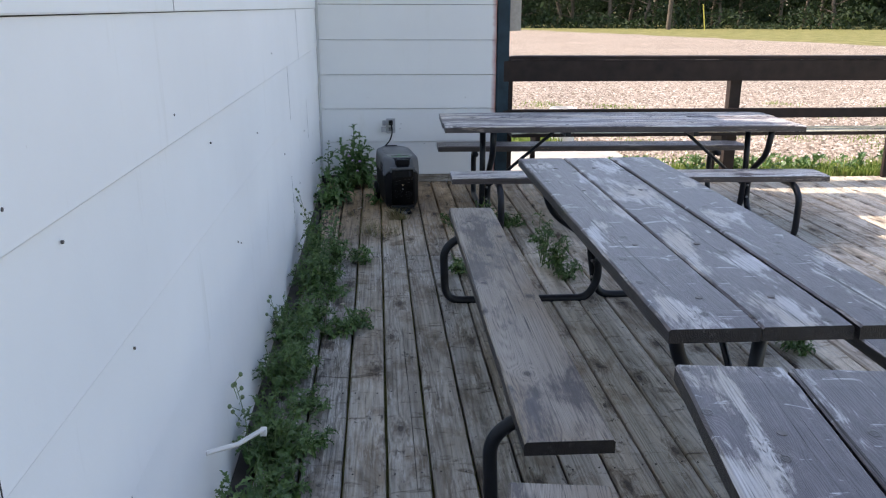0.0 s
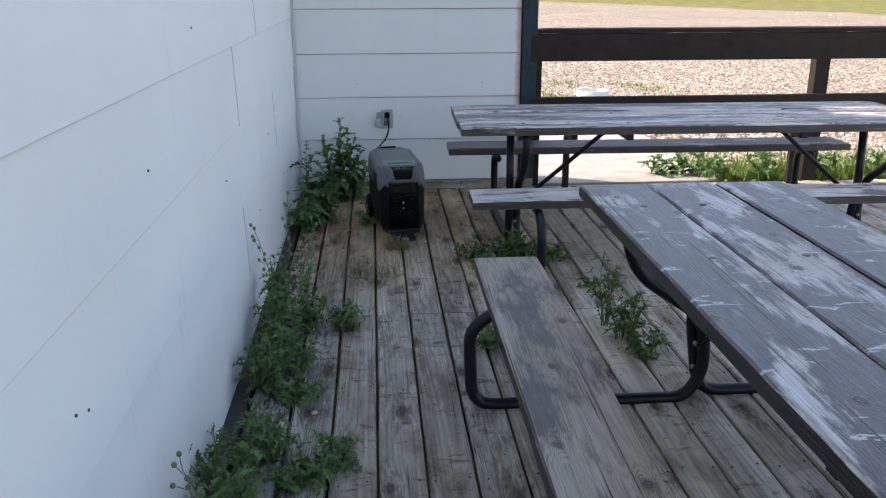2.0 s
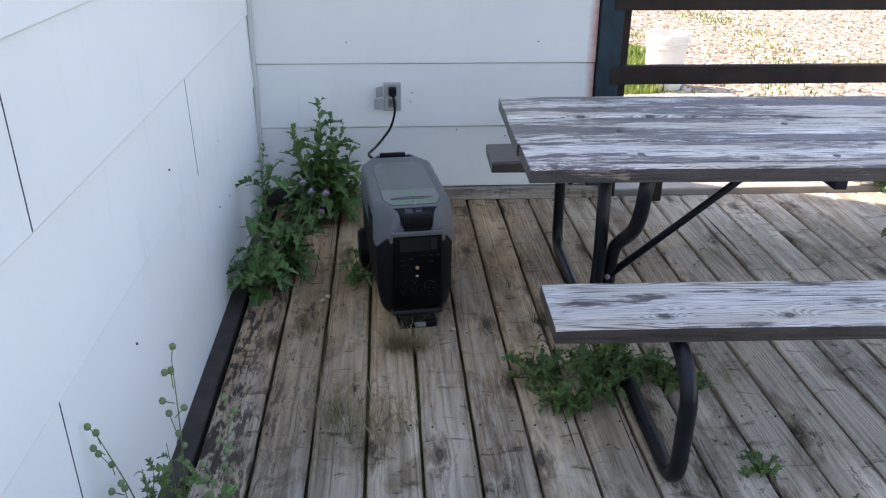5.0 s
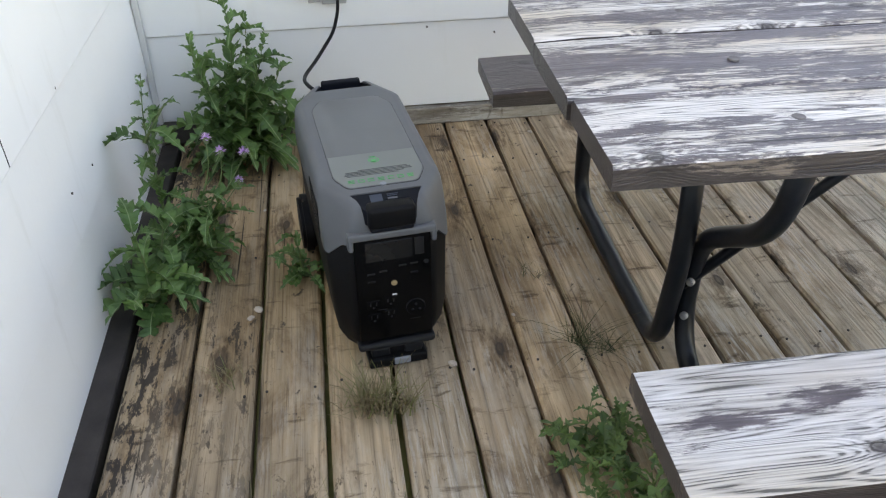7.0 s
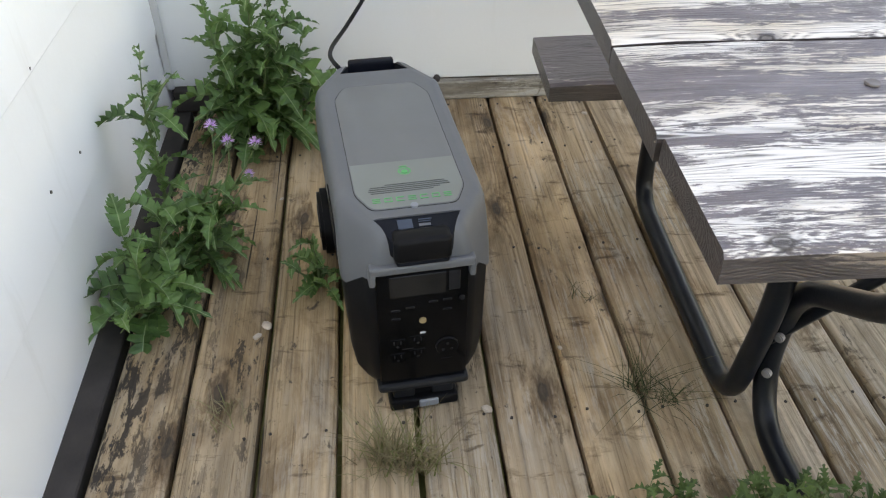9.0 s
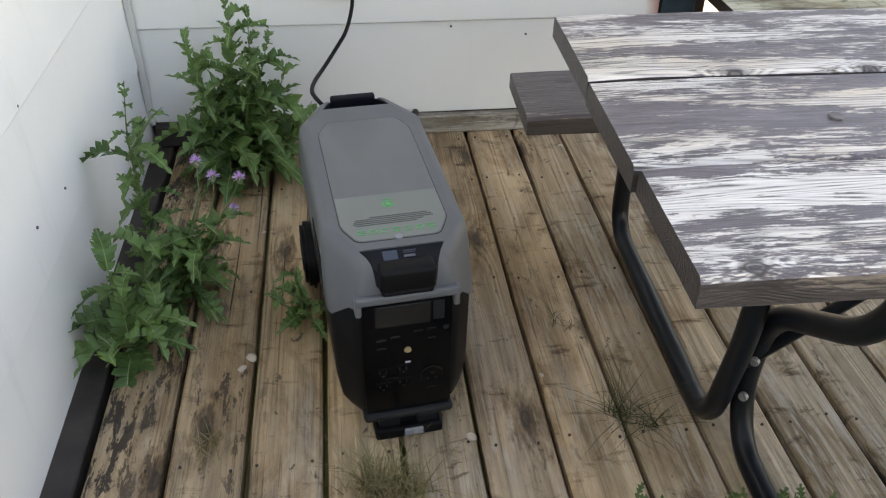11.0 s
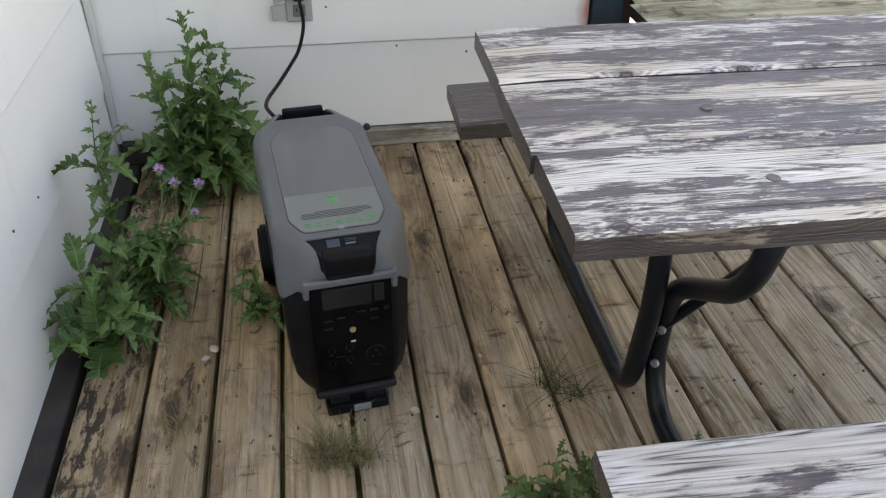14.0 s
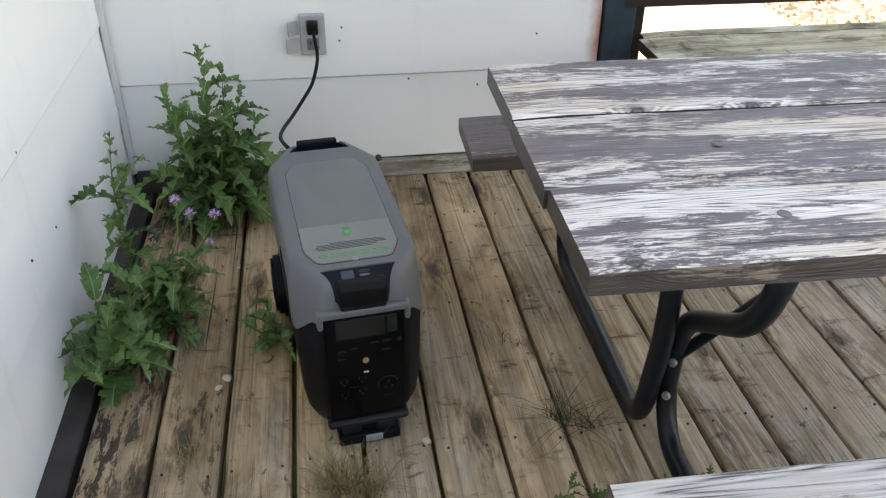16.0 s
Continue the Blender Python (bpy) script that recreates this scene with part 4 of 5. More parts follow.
# ---- power station ----
M["grey"] = plain("grey_moulded_plastic", (0.104, 0.111, 0.120), 0.46, 0, 0.5, vary=0.05, scale=12, bumpy=0.1)
M["lid"] = plain("grey_lid_plastic", (0.124, 0.131, 0.136), 0.42, 0, 0.5, vary=0.04, scale=12, bumpy=0.06)
M["lid_label"] = plain("pale_lid_film", (0.17, 0.186, 0.176), 0.36, vary=0.04, scale=10, bumpy=0)
M["black"] = plain("black_moulded_plastic", (0.0040, 0.0042, 0.0052), 0.5, 0.0, 0.15, vary=0.1, scale=12, bumpy=0.08)
M["gloss"] = plain("glossy_black_panel", (0.0022, 0.0024, 0.003), 0.25, 0.0, 0.12, vary=0.05, bumpy=0)
M["screen"] = plain("dark_display_glass", (0.010, 0.0105, 0.011), 0.18, 0.0, 0.35, vary=0.05, bumpy=0)
M["trimgrey"] = plain("dark_grey_plastic", (0.011, 0.012, 0.0145), 0.45, 0.0, 0.25, vary=0.08, bumpy=0.05)
M["green"] = plain("green_print", (0.05, 0.37, 0.12), 0.5, vary=0.03, bumpy=0)
M["print"] = plain("dark_print", (0.07, 0.075, 0.075), 0.5, vary=0.03, bumpy=0)
M["pale"] = plain("pale_print", (0.5, 0.52, 0.55), 0.5, vary=0.03, bumpy=0)
M["bluegrey"] = plain("blue_grey_print", (0.032, 0.048, 0.075), 0.55, vary=0.03, bumpy=0)
M["tag"] = plain("light_grey_tab", (0.22, 0.24, 0.27), 0.45, vary=0.03, bumpy=0)
M["badge"] = plain("grey_badge_print", (0.09, 0.10, 0.115), 0.5, vary=0.03, bumpy=0)
M["navy"] = plain("dark_navy_plastic", (0.006, 0.0075, 0.012), 0.6, 0.0, 0.15, vary=0.05, bumpy=0)
M["brass"] = plain("amber_button", (0.33, 0.24, 0.13), 0.4, vary=0.05, bumpy=0)


def octagon(w, l, c, d, n=4):
    """Outline of half width w and half length l with the corners cut by c across and d along, softened."""
    raw = [(w, -l + d), (w, l - d), (w - c, l), (-w + c, l), (-w, l - d), (-w, -l + d), (-w + c, -l), (w - c, -l)]
    out = []
    for i in range(8):
        a, b, e = (Vector(raw[(i + k) % 8]) for k in (-1, 0, 1))
        r = min(0.013, (a - b).length * 0.4, (e - b).length * 0.4)
        p, q = b + (a - b).normalized() * r, b + (e - b).normalized() * r
        for k in range(n + 1):
            t = k / n
            out.append(p * (1 - t) ** 2 + b * 2 * t * (1 - t) + q * t * t)
    return out


def loft(levels, bm=None, caps=(True, True)):
    bm = bm or bmesh.new()
    rings = [[bm.verts.new((p.x, p.y, (z if p.y > -0.262 else z + front))) for p in outline] for outline, z, front in levels]
    n = len(rings[0])
    for a, b in zip(rings, rings[1:]):
        for k in range(n):
            bm.faces.new((a[k], a[(k + 1) % n], b[(k + 1) % n], b[k]))
    if caps[0]:
        bm.faces.new(rings[0][::-1])
    if caps[1]:
        bm.faces.new(rings[-1])
    return bm


def smooth_by_angle(ob, deg=35):
    me = ob.data
    me.shade_smooth()
    me.set_sharp_from_angle(angle=radians(deg))
    return ob


def wedge(y0, y1, half0, half1, top0, top1, low):
    """A block with a trapezoid plan between y0 and y1 and a sloping top."""
    bm = bmesh.new()
    v = [bm.verts.new(p) for p in ((-half0, y0, top0), (half0, y0, top0), (half1, y1, top1), (-half1, y1, top1), (-half0, y0, low), (half0, y0, low), (half1, y1, low), (-half1, y1, low))]
    for ids in ((0, 1, 2, 3), (4, 7, 6, 5), (0, 4, 5, 1), (1, 5, 6, 2), (2, 6, 7, 3), (3, 7, 4, 0)):
        bm.faces.new([v[k] for k in ids])
    return bm


def hollow(ob, bm):
    """Cut the closed form bm out of a part's mesh."""
    tool = mesh_ob("cutter", bm, M["navy"], ob.parent)
    cut = ob.modifiers.new("cut", "BOOLEAN")
    cut.object, cut.operation, cut.solver = tool, "DIFFERENCE", "EXACT"
    bpy.context.view_layer.update()
    me = bpy.data.meshes.new_from_object(ob.evaluated_get(bpy.context.evaluated_depsgraph_get()))
    ob.modifiers.clear()
    ob.data = me
    bpy.data.objects.remove(tool)


def power_station():
    root = thing("power_station", "grey and black portable power station standing on the deck", "power station", pose(0.631, 5.802, 0, 0, 0, 6.5))
    o = octagon
    smooth_by_angle(part("body", loft([(o(0.084, 0.262, 0.03, 0.04), 0.026, 0), (o(0.102, 0.284, 0.030, 0.04), 0.042, 0), (o(0.115, 0.298, 0.032, 0.045), 0.075, 0), (o(0.122, 0.3065, 0.036, 0.05), 0.125, 0), (o(0.127, 0.3085, 0.040, 0.06), 0.29, 0), (o(0.122, 0.30, 0.044, 0.07), 0.33, 0)]), M["black"], root), 60)
    shell = part("shell", loft([(o(0.126, 0.300, 0.040, 0.06), 0.276, 0.045), (o(0.1305, 0.3110, 0.040, 0.06), 0.284, 0.041), (o(0.1305, 0.3120, 0.044, 0.07), 0.325, 0.008), (o(0.1300, 0.309, 0.052, 0.088), 0.365, 0), (o(0.1285, 0.304, 0.056, 0.096), 0.390, 0), (o(0.1245, 0.298, 0.056, 0.096), 0.4035, 0), (o(0.118, 0.290, 0.055, 0.096), 0.4105, 0), (o(0.108, 0.279, 0.052, 0.092), 0.4130, 0)]), M["grey"], root)
    hollow(shell, wedge(-0.266, -0.3200, 0.072, 0.0455, 0.44, 0.44, 0.3665))
    hollow(shell, wedge(0.250, 0.300, 0.071, 0.051, 0.44, 0.44, 0.365))
    smooth_by_angle(shell, 32)
    back = pose(0, -0.0295, 0)
    lid = smooth_by_angle(part("lid", loft([(o(0.0930, 0.2155, 0.022, 0.048), 0.411, 0), (o(0.0930, 0.2155, 0.022, 0.048), 0.4138, 0), (o(0.0920, 0.2145, 0.022, 0.048), 0.4143, 0)]), M["lid"], root))
    lid.matrix_basis = back
    part("lid_seam", loft([(o(0.0940, 0.2165, 0.022, 0.048), 0.411, 0), (o(0.0940, 0.2165, 0.022, 0.048), 0.4134, 0)]), M["black"], root).matrix_basis = back
    film = bmesh.new()
    outline = sorted((p for p in o(0.0915, 0.214, 0.022, 0.048) if p.y < -0.09), key=lambda p: math.atan2(p.y + 0.09, p.x))
    pts = [(-0.0915, -0.077)] + [(p.x, p.y) for p in outline] + [(0.0915, -0.077)]
    film.faces.new([film.verts.new((x, y, 0.4149)) for x, y in pts])
    part("label_film", film, M["lid_label"], lid)
    ring = bmesh.new()
    for k in range(22):
        a, b = (6.2832 * (k + d) / 22 for d in (0, 0.92))
        q = [(r * math.cos(c), -0.111 + r * math.sin(c)) for c, r in ((a, 0.0085), (b, 0.0085), (b, 0.0115), (a, 0.0115))]
        ring.faces.new([ring.verts.new((x, y, 0.4156)) for x, y in q])
    part("round_mark", ring, M["green"], lid)
    part("mark_dot", disc((0, -0.112, 0.4153), (0, 0, 1), 0.0058, 0.001, 10), M["green"], lid)
    part("mark_bar", box(-0.007, 0.006, -0.0965, -0.0945, 0.4149, 0.4157), M["green"], lid)
    for k in range(7):
        x = -0.060 + k * 0.020
        for dy in (-0.1865, -0.1915, -0.1965) if k % 3 == 0 else (-0.1865, -0.1965):
            part("print_bar", box(x - 0.0065, x + 0.0065, dy - 0.0008, dy + 0.0008, 0.4149, 0.4157), M["green"], lid)
        if k % 3:
            part("print_bar", box(x - 0.0065, x - 0.0050, -0.1965, -0.1865, 0.4149, 0.4158), M["green"], lid)
        if k % 2 and k % 3:
            part("print_bar", box(x + 0.0050, x + 0.0065, -0.1965, -0.1865, 0.4149, 0.4158), M["green"], lid)
    for i, (y, x0, x1) in enumerate(((-0.148, -0.040, 0.062), (-0.1535, -0.066, 0.068), (-0.159, -0.068, 0.070), (-0.1645, -0.070, 0.052), (-0.170, -0.066, 0.04))):
        part("text_bar", box(x0, x1, y - 0.0008, y + 0.0008, 0.4149, 0.4156), M["print"], lid)
    part("lid_latch", disc((0, -0.2125, 0.4145), (0, 0, 1), 0.0065, 0.003, 14), M["tag"], lid)
    # front carrying handle in its recess
    part("handle_recess", wedge(-0.2666, -0.3165, 0.0715, 0.0468, 0.4105, 0.3985, 0.368), M["navy"], root)
    smooth_by_angle(part("front_handle", box(-0.0475, 0.0475, -0.327, -0.289, 0.360, 0.4075, 0.009, 3), M["black"], root))
    part("handle_lip", box(-0.044, 0.044, -0.3235, -0.300, 0.3525, 0.366, 0.005, 2), M["navy"], root)
    slope = math.degrees(math.atan2(0.0120, 0.0499))
    for name, x0, x1, y0, y1, mt, lab in (("code_label", -0.034, -0.010, -0.012, 0.008, M["bluegrey"], "small blue-grey square label"), ("text_bar", 0.0, 0.022, 0.004, 0.006, M["bluegrey"], ""), ("text_bar", 0.0, 0.020, 0.0, 0.0015, M["bluegrey"], ""), ("app_badge", 0.0, 0.019, -0.009, -0.004, M["badge"], "")):
        ob = part(name, box(x0, x1, y0, y1, 0.0003, 0.0012), mt, root, lab)
        ob.matrix_basis = pose(0, -0.280, 0.4105 - 0.0134 * 0.2405, slope, 0, 0)
    # raised grey brow over the control panel
    brow = box(-0.089, 0.089, -0.3205, -0.295, 0.335, 0.3525, 0.005, 2)
    part("brow", brow, M["grey"], root)
    for s in (-1, 1):
        part("brow_end", box(s * 0.084 - 0.0055, s * 0.084 + 0.0055, -0.3200, -0.295, 0.313, 0.340, 0.004, 2), M["grey"], root)
    # control panel
    panel = part("control_panel", box(-0.0785, 0.0785, -0.3125, -0.27, 0.078, 0.335, 0.004, 2), M["gloss"], root)
    smooth_by_angle(panel)
    y = -0.3132
    part("display", box(-0.056, 0.040, y, y + 0.003, 0.279, 0.325, 0.001), M["screen"], panel)
    part("port_cover", box(0.044, 0.064, y, y + 0.003, 0.283, 0.325, 0.001), M["trimgrey"], panel)
    part("lamp_button", disc((0.067, y, 0.264), (0, 1, 0), 0.005, 0.004, 14), M["trimgrey"], panel)
    part("power_button", disc((-0.001, y, 0.2225), (0, 1, 0), 0.0062, 0.006, 18, bevel=0.001), M["brass"], panel, "round amber power button")
    part("switch", box(-0.006, 0.004, y - 0.001, y + 0.003, 0.1905, 0.1945, 0.001), M["pale"], panel)
    for x, z in ((-0.047, 0.250), (-0.022, 0.254), (-0.047, 0.231), (0.018, 0.262), (0.042, 0.263), (0.042, 0.241)):
        port = part("usb_port", box(x - 0.008, x + 0.008, y, y + 0.003, z - 0.0026, z + 0.0026, 0.001), M["trimgrey"], panel)
        part("port_slot", box(x - 0.006, x + 0.006, y - 0.0008, y + 0.002, z - 0.0014, z + 0.0014), M["black"], port)
    for x, z in ((-0.046, 0.172), (-0.010, 0.176), (-0.046, 0.138), (-0.010, 0.143)):
        sock = part("socket", box(x - 0.015, x + 0.015, y, y + 0.003, z - 0.012, z + 0.012, 0.002), M["gloss"], panel)
        for dx in (-0.006, 0.006):
            part("socket_slot", box(x + dx - 0.0012, x + dx + 0.0012, y - 0.0006, y + 0.002, z - 0.001, z + 0.007), M["trimgrey"], sock)
        part("earth_hole", disc((x, y, z - 0.006), (0, 1, 0), 0.0025, 0.003, 8), M["trimgrey"], sock)
    rs = part("round_socket", disc((0.042, y, 0.153), (0, 1, 0), 0.021, 0.005, 26, bevel=0.0015), M["trimgrey"], panel)
    part("socket_face", disc((0.042, y - 0.0015, 0.153), (0, 1, 0), 0.0192, 0.004, 24), M["gloss"], rs)
    for a in (90, 210, 330):
        part("socket_slot", disc((0.042 + 0.009 * math.cos(radians(a)), y - 0.004, 0.153 + 0.009 * math.sin(radians(a))), (0, 1, 0), 0.0028, 0.002, 8), M["trimgrey"], rs)
    for x, z in ((0.042, 0.121), (-0.028, 0.157)):
        part("text_bar", box(x - 0.010, x + 0.010, y, y + 0.002, z, z + 0.0016), M["trimgrey"], panel)
    # base bar, foot and tab
    part("base_bar", box(-0.084, 0.084, -0.317, -0.27, 0.052, 0.070, 0.007, 2), M["trimgrey"], root)
    foot = part("foot", box(-0.064, 0.064, -0.318, -0.24, 0.002, 0.026, 0.005, 2), M["black"], root)
    part("foot_tab", box(-0.010, 0.026, -0.321, -0.315, 0.007, 0.024, 0.002), M["tag"], foot)
    for s in (-1, 1):
        part("foot_bracket", box(s * 0.036 - 0.020, s * 0.036 + 0.020, -0.306, -0.25, 0.020, 0.046, 0.004, 2), M["trimgrey"], foot)
    part("foot_block", box(-0.045, 0.045, -0.30, 0.0, 0.012, 0.045, 0.006, 2), M["black"], root)
    for s in (-1, 1):
        wheel = part("wheel", disc((s * 0.130, 0.205, 0.075), (1, 0, 0), 0.075, 0.034, 32, bevel=0.008), M["black"], root)
        smooth_by_angle(wheel)
        part("rim", disc((s * 0.146, 0.205, 0.075), (1, 0, 0), 0.04, 0.006, 24, bevel=0.001), M["trimgrey"], wheel)
    # rear carrying handle
    tray = wedge(0.2508, 0.2992, 0.0702, 0.0502, 0.4126, 0.4035, 0.3662)
    tray.faces.ensure_lookup_table()
    bmesh.ops.delete(tray, geom=[tray.faces[0]], context="FACES_ONLY")
    part("rear_recess", tray, M["navy"], root)
    smooth_by_angle(part("rear_handle", box(-0.049, 0.049, 0.2995, 0.317, 0.372, 0.4125, 0.005, 3), M["navy"], root))
    for s in (-1, 1):
        for k in range(12):
            part("vent_rib", box(s * 0.1300 - 0.002, s * 0.1300 + 0.002, -0.20 + k * 0.011, -0.194 + k * 0.011, 0.285, 0.36), M["trimgrey"], root)
    return root


power_station()

# ---- outlet, plug and cable ----
M["galv"] = plain("grey_metal_plate", (0.38, 0.39, 0.40), 0.45, 0.3, vary=0.08)
out = thing("wall_outlet", "grey weatherproof wall outlet with its cover open", "outlet", pose(0.603, FY - 0.003, 0.485))
plate = part("plate", box(-0.038, 0.038, -0.012, 0.004, -0.062, 0.062, 0.004, 2), M["galv"], out)
for z in (-0.027, 0.027):
    s_ = part("receptacle", box(-0.018, 0.018, -0.016, -0.010, z - 0.018, z + 0.018, 0.003, 2), M["lid"], out)
    for dx in (-0.007, 0.007):
        part("slot", box(dx - 0.0015, dx + 0.0015, -0.0168, -0.014, z - 0.002, z + 0.009), M["black"], s_)
for z in (-0.029, 0.026):
    fl = part("cover_flap", box(-0.002, 0.002, -0.040, 0.0, -0.022, 0.022, 0.001), M["galv"], out)
    fl.matrix_basis = pose(-0.041, -0.012, z, 0, 0, -48 if z > 0 else -70)
part("screw", disc((0, -0.013, 0), (0, 1, 0), 0.0035, 0.003, 10), M["bolt"], out)
cable = thing("power_cable", "black power cable plugged into the wall outlet", "cable", pose(0, 0, 0))
part("plug", box(0.588, 0.620, 6.648, 6.6815, 0.494, 0.532, 0.006, 2), M["black"], cable)
part("cord", tube(rounded_path([(0.604, 6.652, 0.512), (0.607, 6.625, 0.50), (0.615, 6.62, 0.44), (0.595, 6.58, 0.375), (0.535, 6.45, 0.335), (0.503, 6.32, 0.345), (0.503, 6.21, 0.37), (0.535, 6.125, 0.375)], 0.06, 8), 0.0052, 8), M["black"], cable, smooth=True)

# ---- plants ----
def leaf_material(name, lo, hi, amount=0.3, rib=False):
    m = mat(name, 0.45, 0.0, 0.5)
    info = nd(m, "ShaderNodeObjectInfo")
    geo = nd(m, "ShaderNodeNewGeometry")
    mixed = math_n(m, "FRACT", math_n(m, "ADD", info.outputs["Random"], geo.outputs["Random Per Island"]))
    v = coords(m, shuffle=False)
    spot = noise_tex(m, v, 45, 4, 0.6)
    base = mixc(m, mixed, lo, hi)
    base = mixc(m, 1.0, base, ramp(m, spot, [(0.3, grey(0.72)), (0.7, grey(1.2))]), "MULTIPLY")
    if rib:
        sep = nd(m, "ShaderNodeSeparateXYZ")
        ln(m, v, sep.inputs[0])
        off = math_n(m, "ABSOLUTE", sep.outputs[1])
        base = mixc(m, ramp(m, math_n(m, "MULTIPLY", off, 100.0), [(0.07, grey(0.8)), (0.13, grey(0.0))]), base, (0.26, 0.34, 0.17))
    colour(m, base)
    bump(m, noise_tex(m, v, 120, 3), 0.25, 0.002)
    add_translucent(m, base, amount)
    return m


M["thistle"] = leaf_material("thistle_leaf", (0.058, 0.132, 0.036), (0.128, 0.240, 0.068), rib=True)
M["weed"] = leaf_material("weed_leaf", (0.055, 0.115, 0.034), (0.140, 0.235, 0.070))
M["stem"] = plain("green_stem", (0.10, 0.15, 0.05), 0.6, vary=0.2)
M["petal"] = island_material("purple_petals", [(0.0, (0.54, 0.30, 0.62)), (1.0, (0.78, 0.56, 0.82))], 0.7, 0.3)
M["bud"] = plain("green_bud", (0.13, 0.18, 0.08), 0.7)
M["straw"] = island_material("dry_grass", [(0.0, (0.20, 0.16, 0.09)), (0.6, (0.33, 0.27, 0.16)), (1.0, (0.16, 0.19, 0.06))], 0.8, 0.2)


def leaf_geometry(bm, length, width, lobes, seed, at=None, droop=0.35, cut=0.5, steps=4):
    """A deeply lobed, toothed leaf along x from the origin, folded along its rib, waved at its rim and drooping to its tip."""
    rnd = random.Random(seed)
    at = at or Matrix.Identity(4)
    n = lobes * steps
    shape = ((cut, 0.0), (0.86, 0.10), (1.0, 0.50), (0.74, 0.30)) if steps == 4 else ((cut, 0.0), (1.0, 0.4))
    size = [[rnd.uniform(0.78, 1.18) for _ in range(lobes + 1)] for _ in (0, 1)]
    wave = [[rnd.uniform(-0.55, 0.65) for _ in range(lobes + 1)] for _ in (0, 1)]
    mids, rims = [], ([], [])
    for i in range(n + 1):
        t = i / n
        env = math.sin(math.pi * min(1.0, 0.10 + 0.90 * t) ** 0.9) ** 0.8 if t < 1 else 0.0
        x = length * t
        z = length * (0.16 * math.sin(math.pi * t) - droop * t * t)
        mids.append(bm.verts.new(at @ Vector((x, 0, z))))
        wide, fwd = shape[i % steps]
        for k, sign in ((0, 1), (1, -1)):
            w = max(width * env * wide * size[k][i // steps], 0.0012 if t < 1 else 0.0004)
            up = w * (0.30 + (wave[k][i // steps] if wide > 0.7 else 0.0))
            rims[k].append(bm.verts.new(at @ Vector((x + fwd * width * env, sign * w, z + up))))
    for i in range(n):
        bm.faces.new((mids[i], mids[i + 1], rims[0][i + 1], rims[0][i]))
        bm.faces.new((mids[i], rims[1][i], rims[1][i + 1], mids[i + 1]))
    return bm


def leaf_meshes(material, sizes, cut):
    out = []
    for k, (l, w, lobes) in enumerate(sizes):
        ob = mesh_ob("leaf", leaf_geometry(bmesh.new(), l, w, lobes, 300 + k, cut=cut, droop=0.28 + 0.1 * (k % 3)), material)
        out.append((l, ob.data))
        bpy.data.objects.remove(ob)
    return out


THISTLE = leaf_meshes(M["thistle"], [(0.155, 0.030, 9), (0.125, 0.026, 8), (0.090, 0.021, 7), (0.056, 0.015, 6), (0.034, 0.010, 4)], 0.52)


def flower_bm(bm, at, size):
    rnd = random.Random(int(at.x * 9999))
    for k in range(70):
        a, e = rnd.uniform(0, 6.283), rnd.uniform(-0.35, 1.5)
        d = Vector((math.cos(a) * math.cos(e), math.sin(a) * math.cos(e), math.sin(e)))
        side = d.orthogonal().normalized() * size * 0.07
        p = at + d * size * 0.25
        bm.faces.new([bm.verts.new(q) for q in (p - side, p + side, at + d * size)])


def thistle(name, label, place, stems, seed, leaf_scale=1.0, flowers=(), density=38.0):
    """stems: lists of points from the ground up; leaves spring all along them, smaller towards the tip."""
    rnd = random.Random(seed)
    root = thing(name, label, "thistle" if flowers or "thistle" in label else "weed", place, group="weeds on the deck")
    for pts in stems:
        path = rounded_path(pts, 0.1, 5)
        total = sum((b - a).length for a, b in zip(path, path[1:]))
        part("stem", tube(path, 0, 6, radii=[0.0042 * (1 - 0.75 * i / (len(path) - 1)) for i in range(len(path))]), M["stem"], root, smooth=True)
        count = max(4, int(total * density))
        turn = rnd.uniform(0, 6.283)
        for k in range(count):
            t = (k + 0.4) / count
            d = t * total
            for a, b in zip(path, path[1:]):
                if d <= (b - a).length or b is path[-1]:
                    p = a + (b - a) * min(1, d / max(1e-6, (b - a).length))
                    break
                d -= (b - a).length
            if flowers and t > 0.60:
                continue
            turn += 2.4 + rnd.uniform(-0.3, 0.3)
            pick = min(4, max(0, int(t * 4.2 - 0.3 + rnd.uniform(-0.7, 0.7))))
            ob = new("leaf", THISTLE[pick][1])
            ob.parent = root
            s = leaf_scale * rnd.uniform(0.8, 1.25)
            ob.matrix_basis = Matrix.Translation(p) @ Euler((rnd.uniform(-0.3, 0.3), -radians(rnd.uniform(-18, 38) + 28 * t), turn)).to_matrix().to_4x4() @ Matrix.Scale(s, 4)
    for x, y, z, size in flowers:
        at = Vector((x, y, z))
        fl = bmesh.new()
        flower_bm(fl, at + Vector((0, 0, 0.004)), size)
        f = part("flower", fl, M["petal"], root, "purple flower head")
        bud = lathe([(0.001, -0.012), (0.006, -0.008), (0.0075, 0.0), (0.005, 0.006), (0.001, 0.007)], 10)
        bmesh.ops.translate(bud, vec=at, verts=bud.verts[:])
        part("bud", bud, M["bud"], f)
    return root


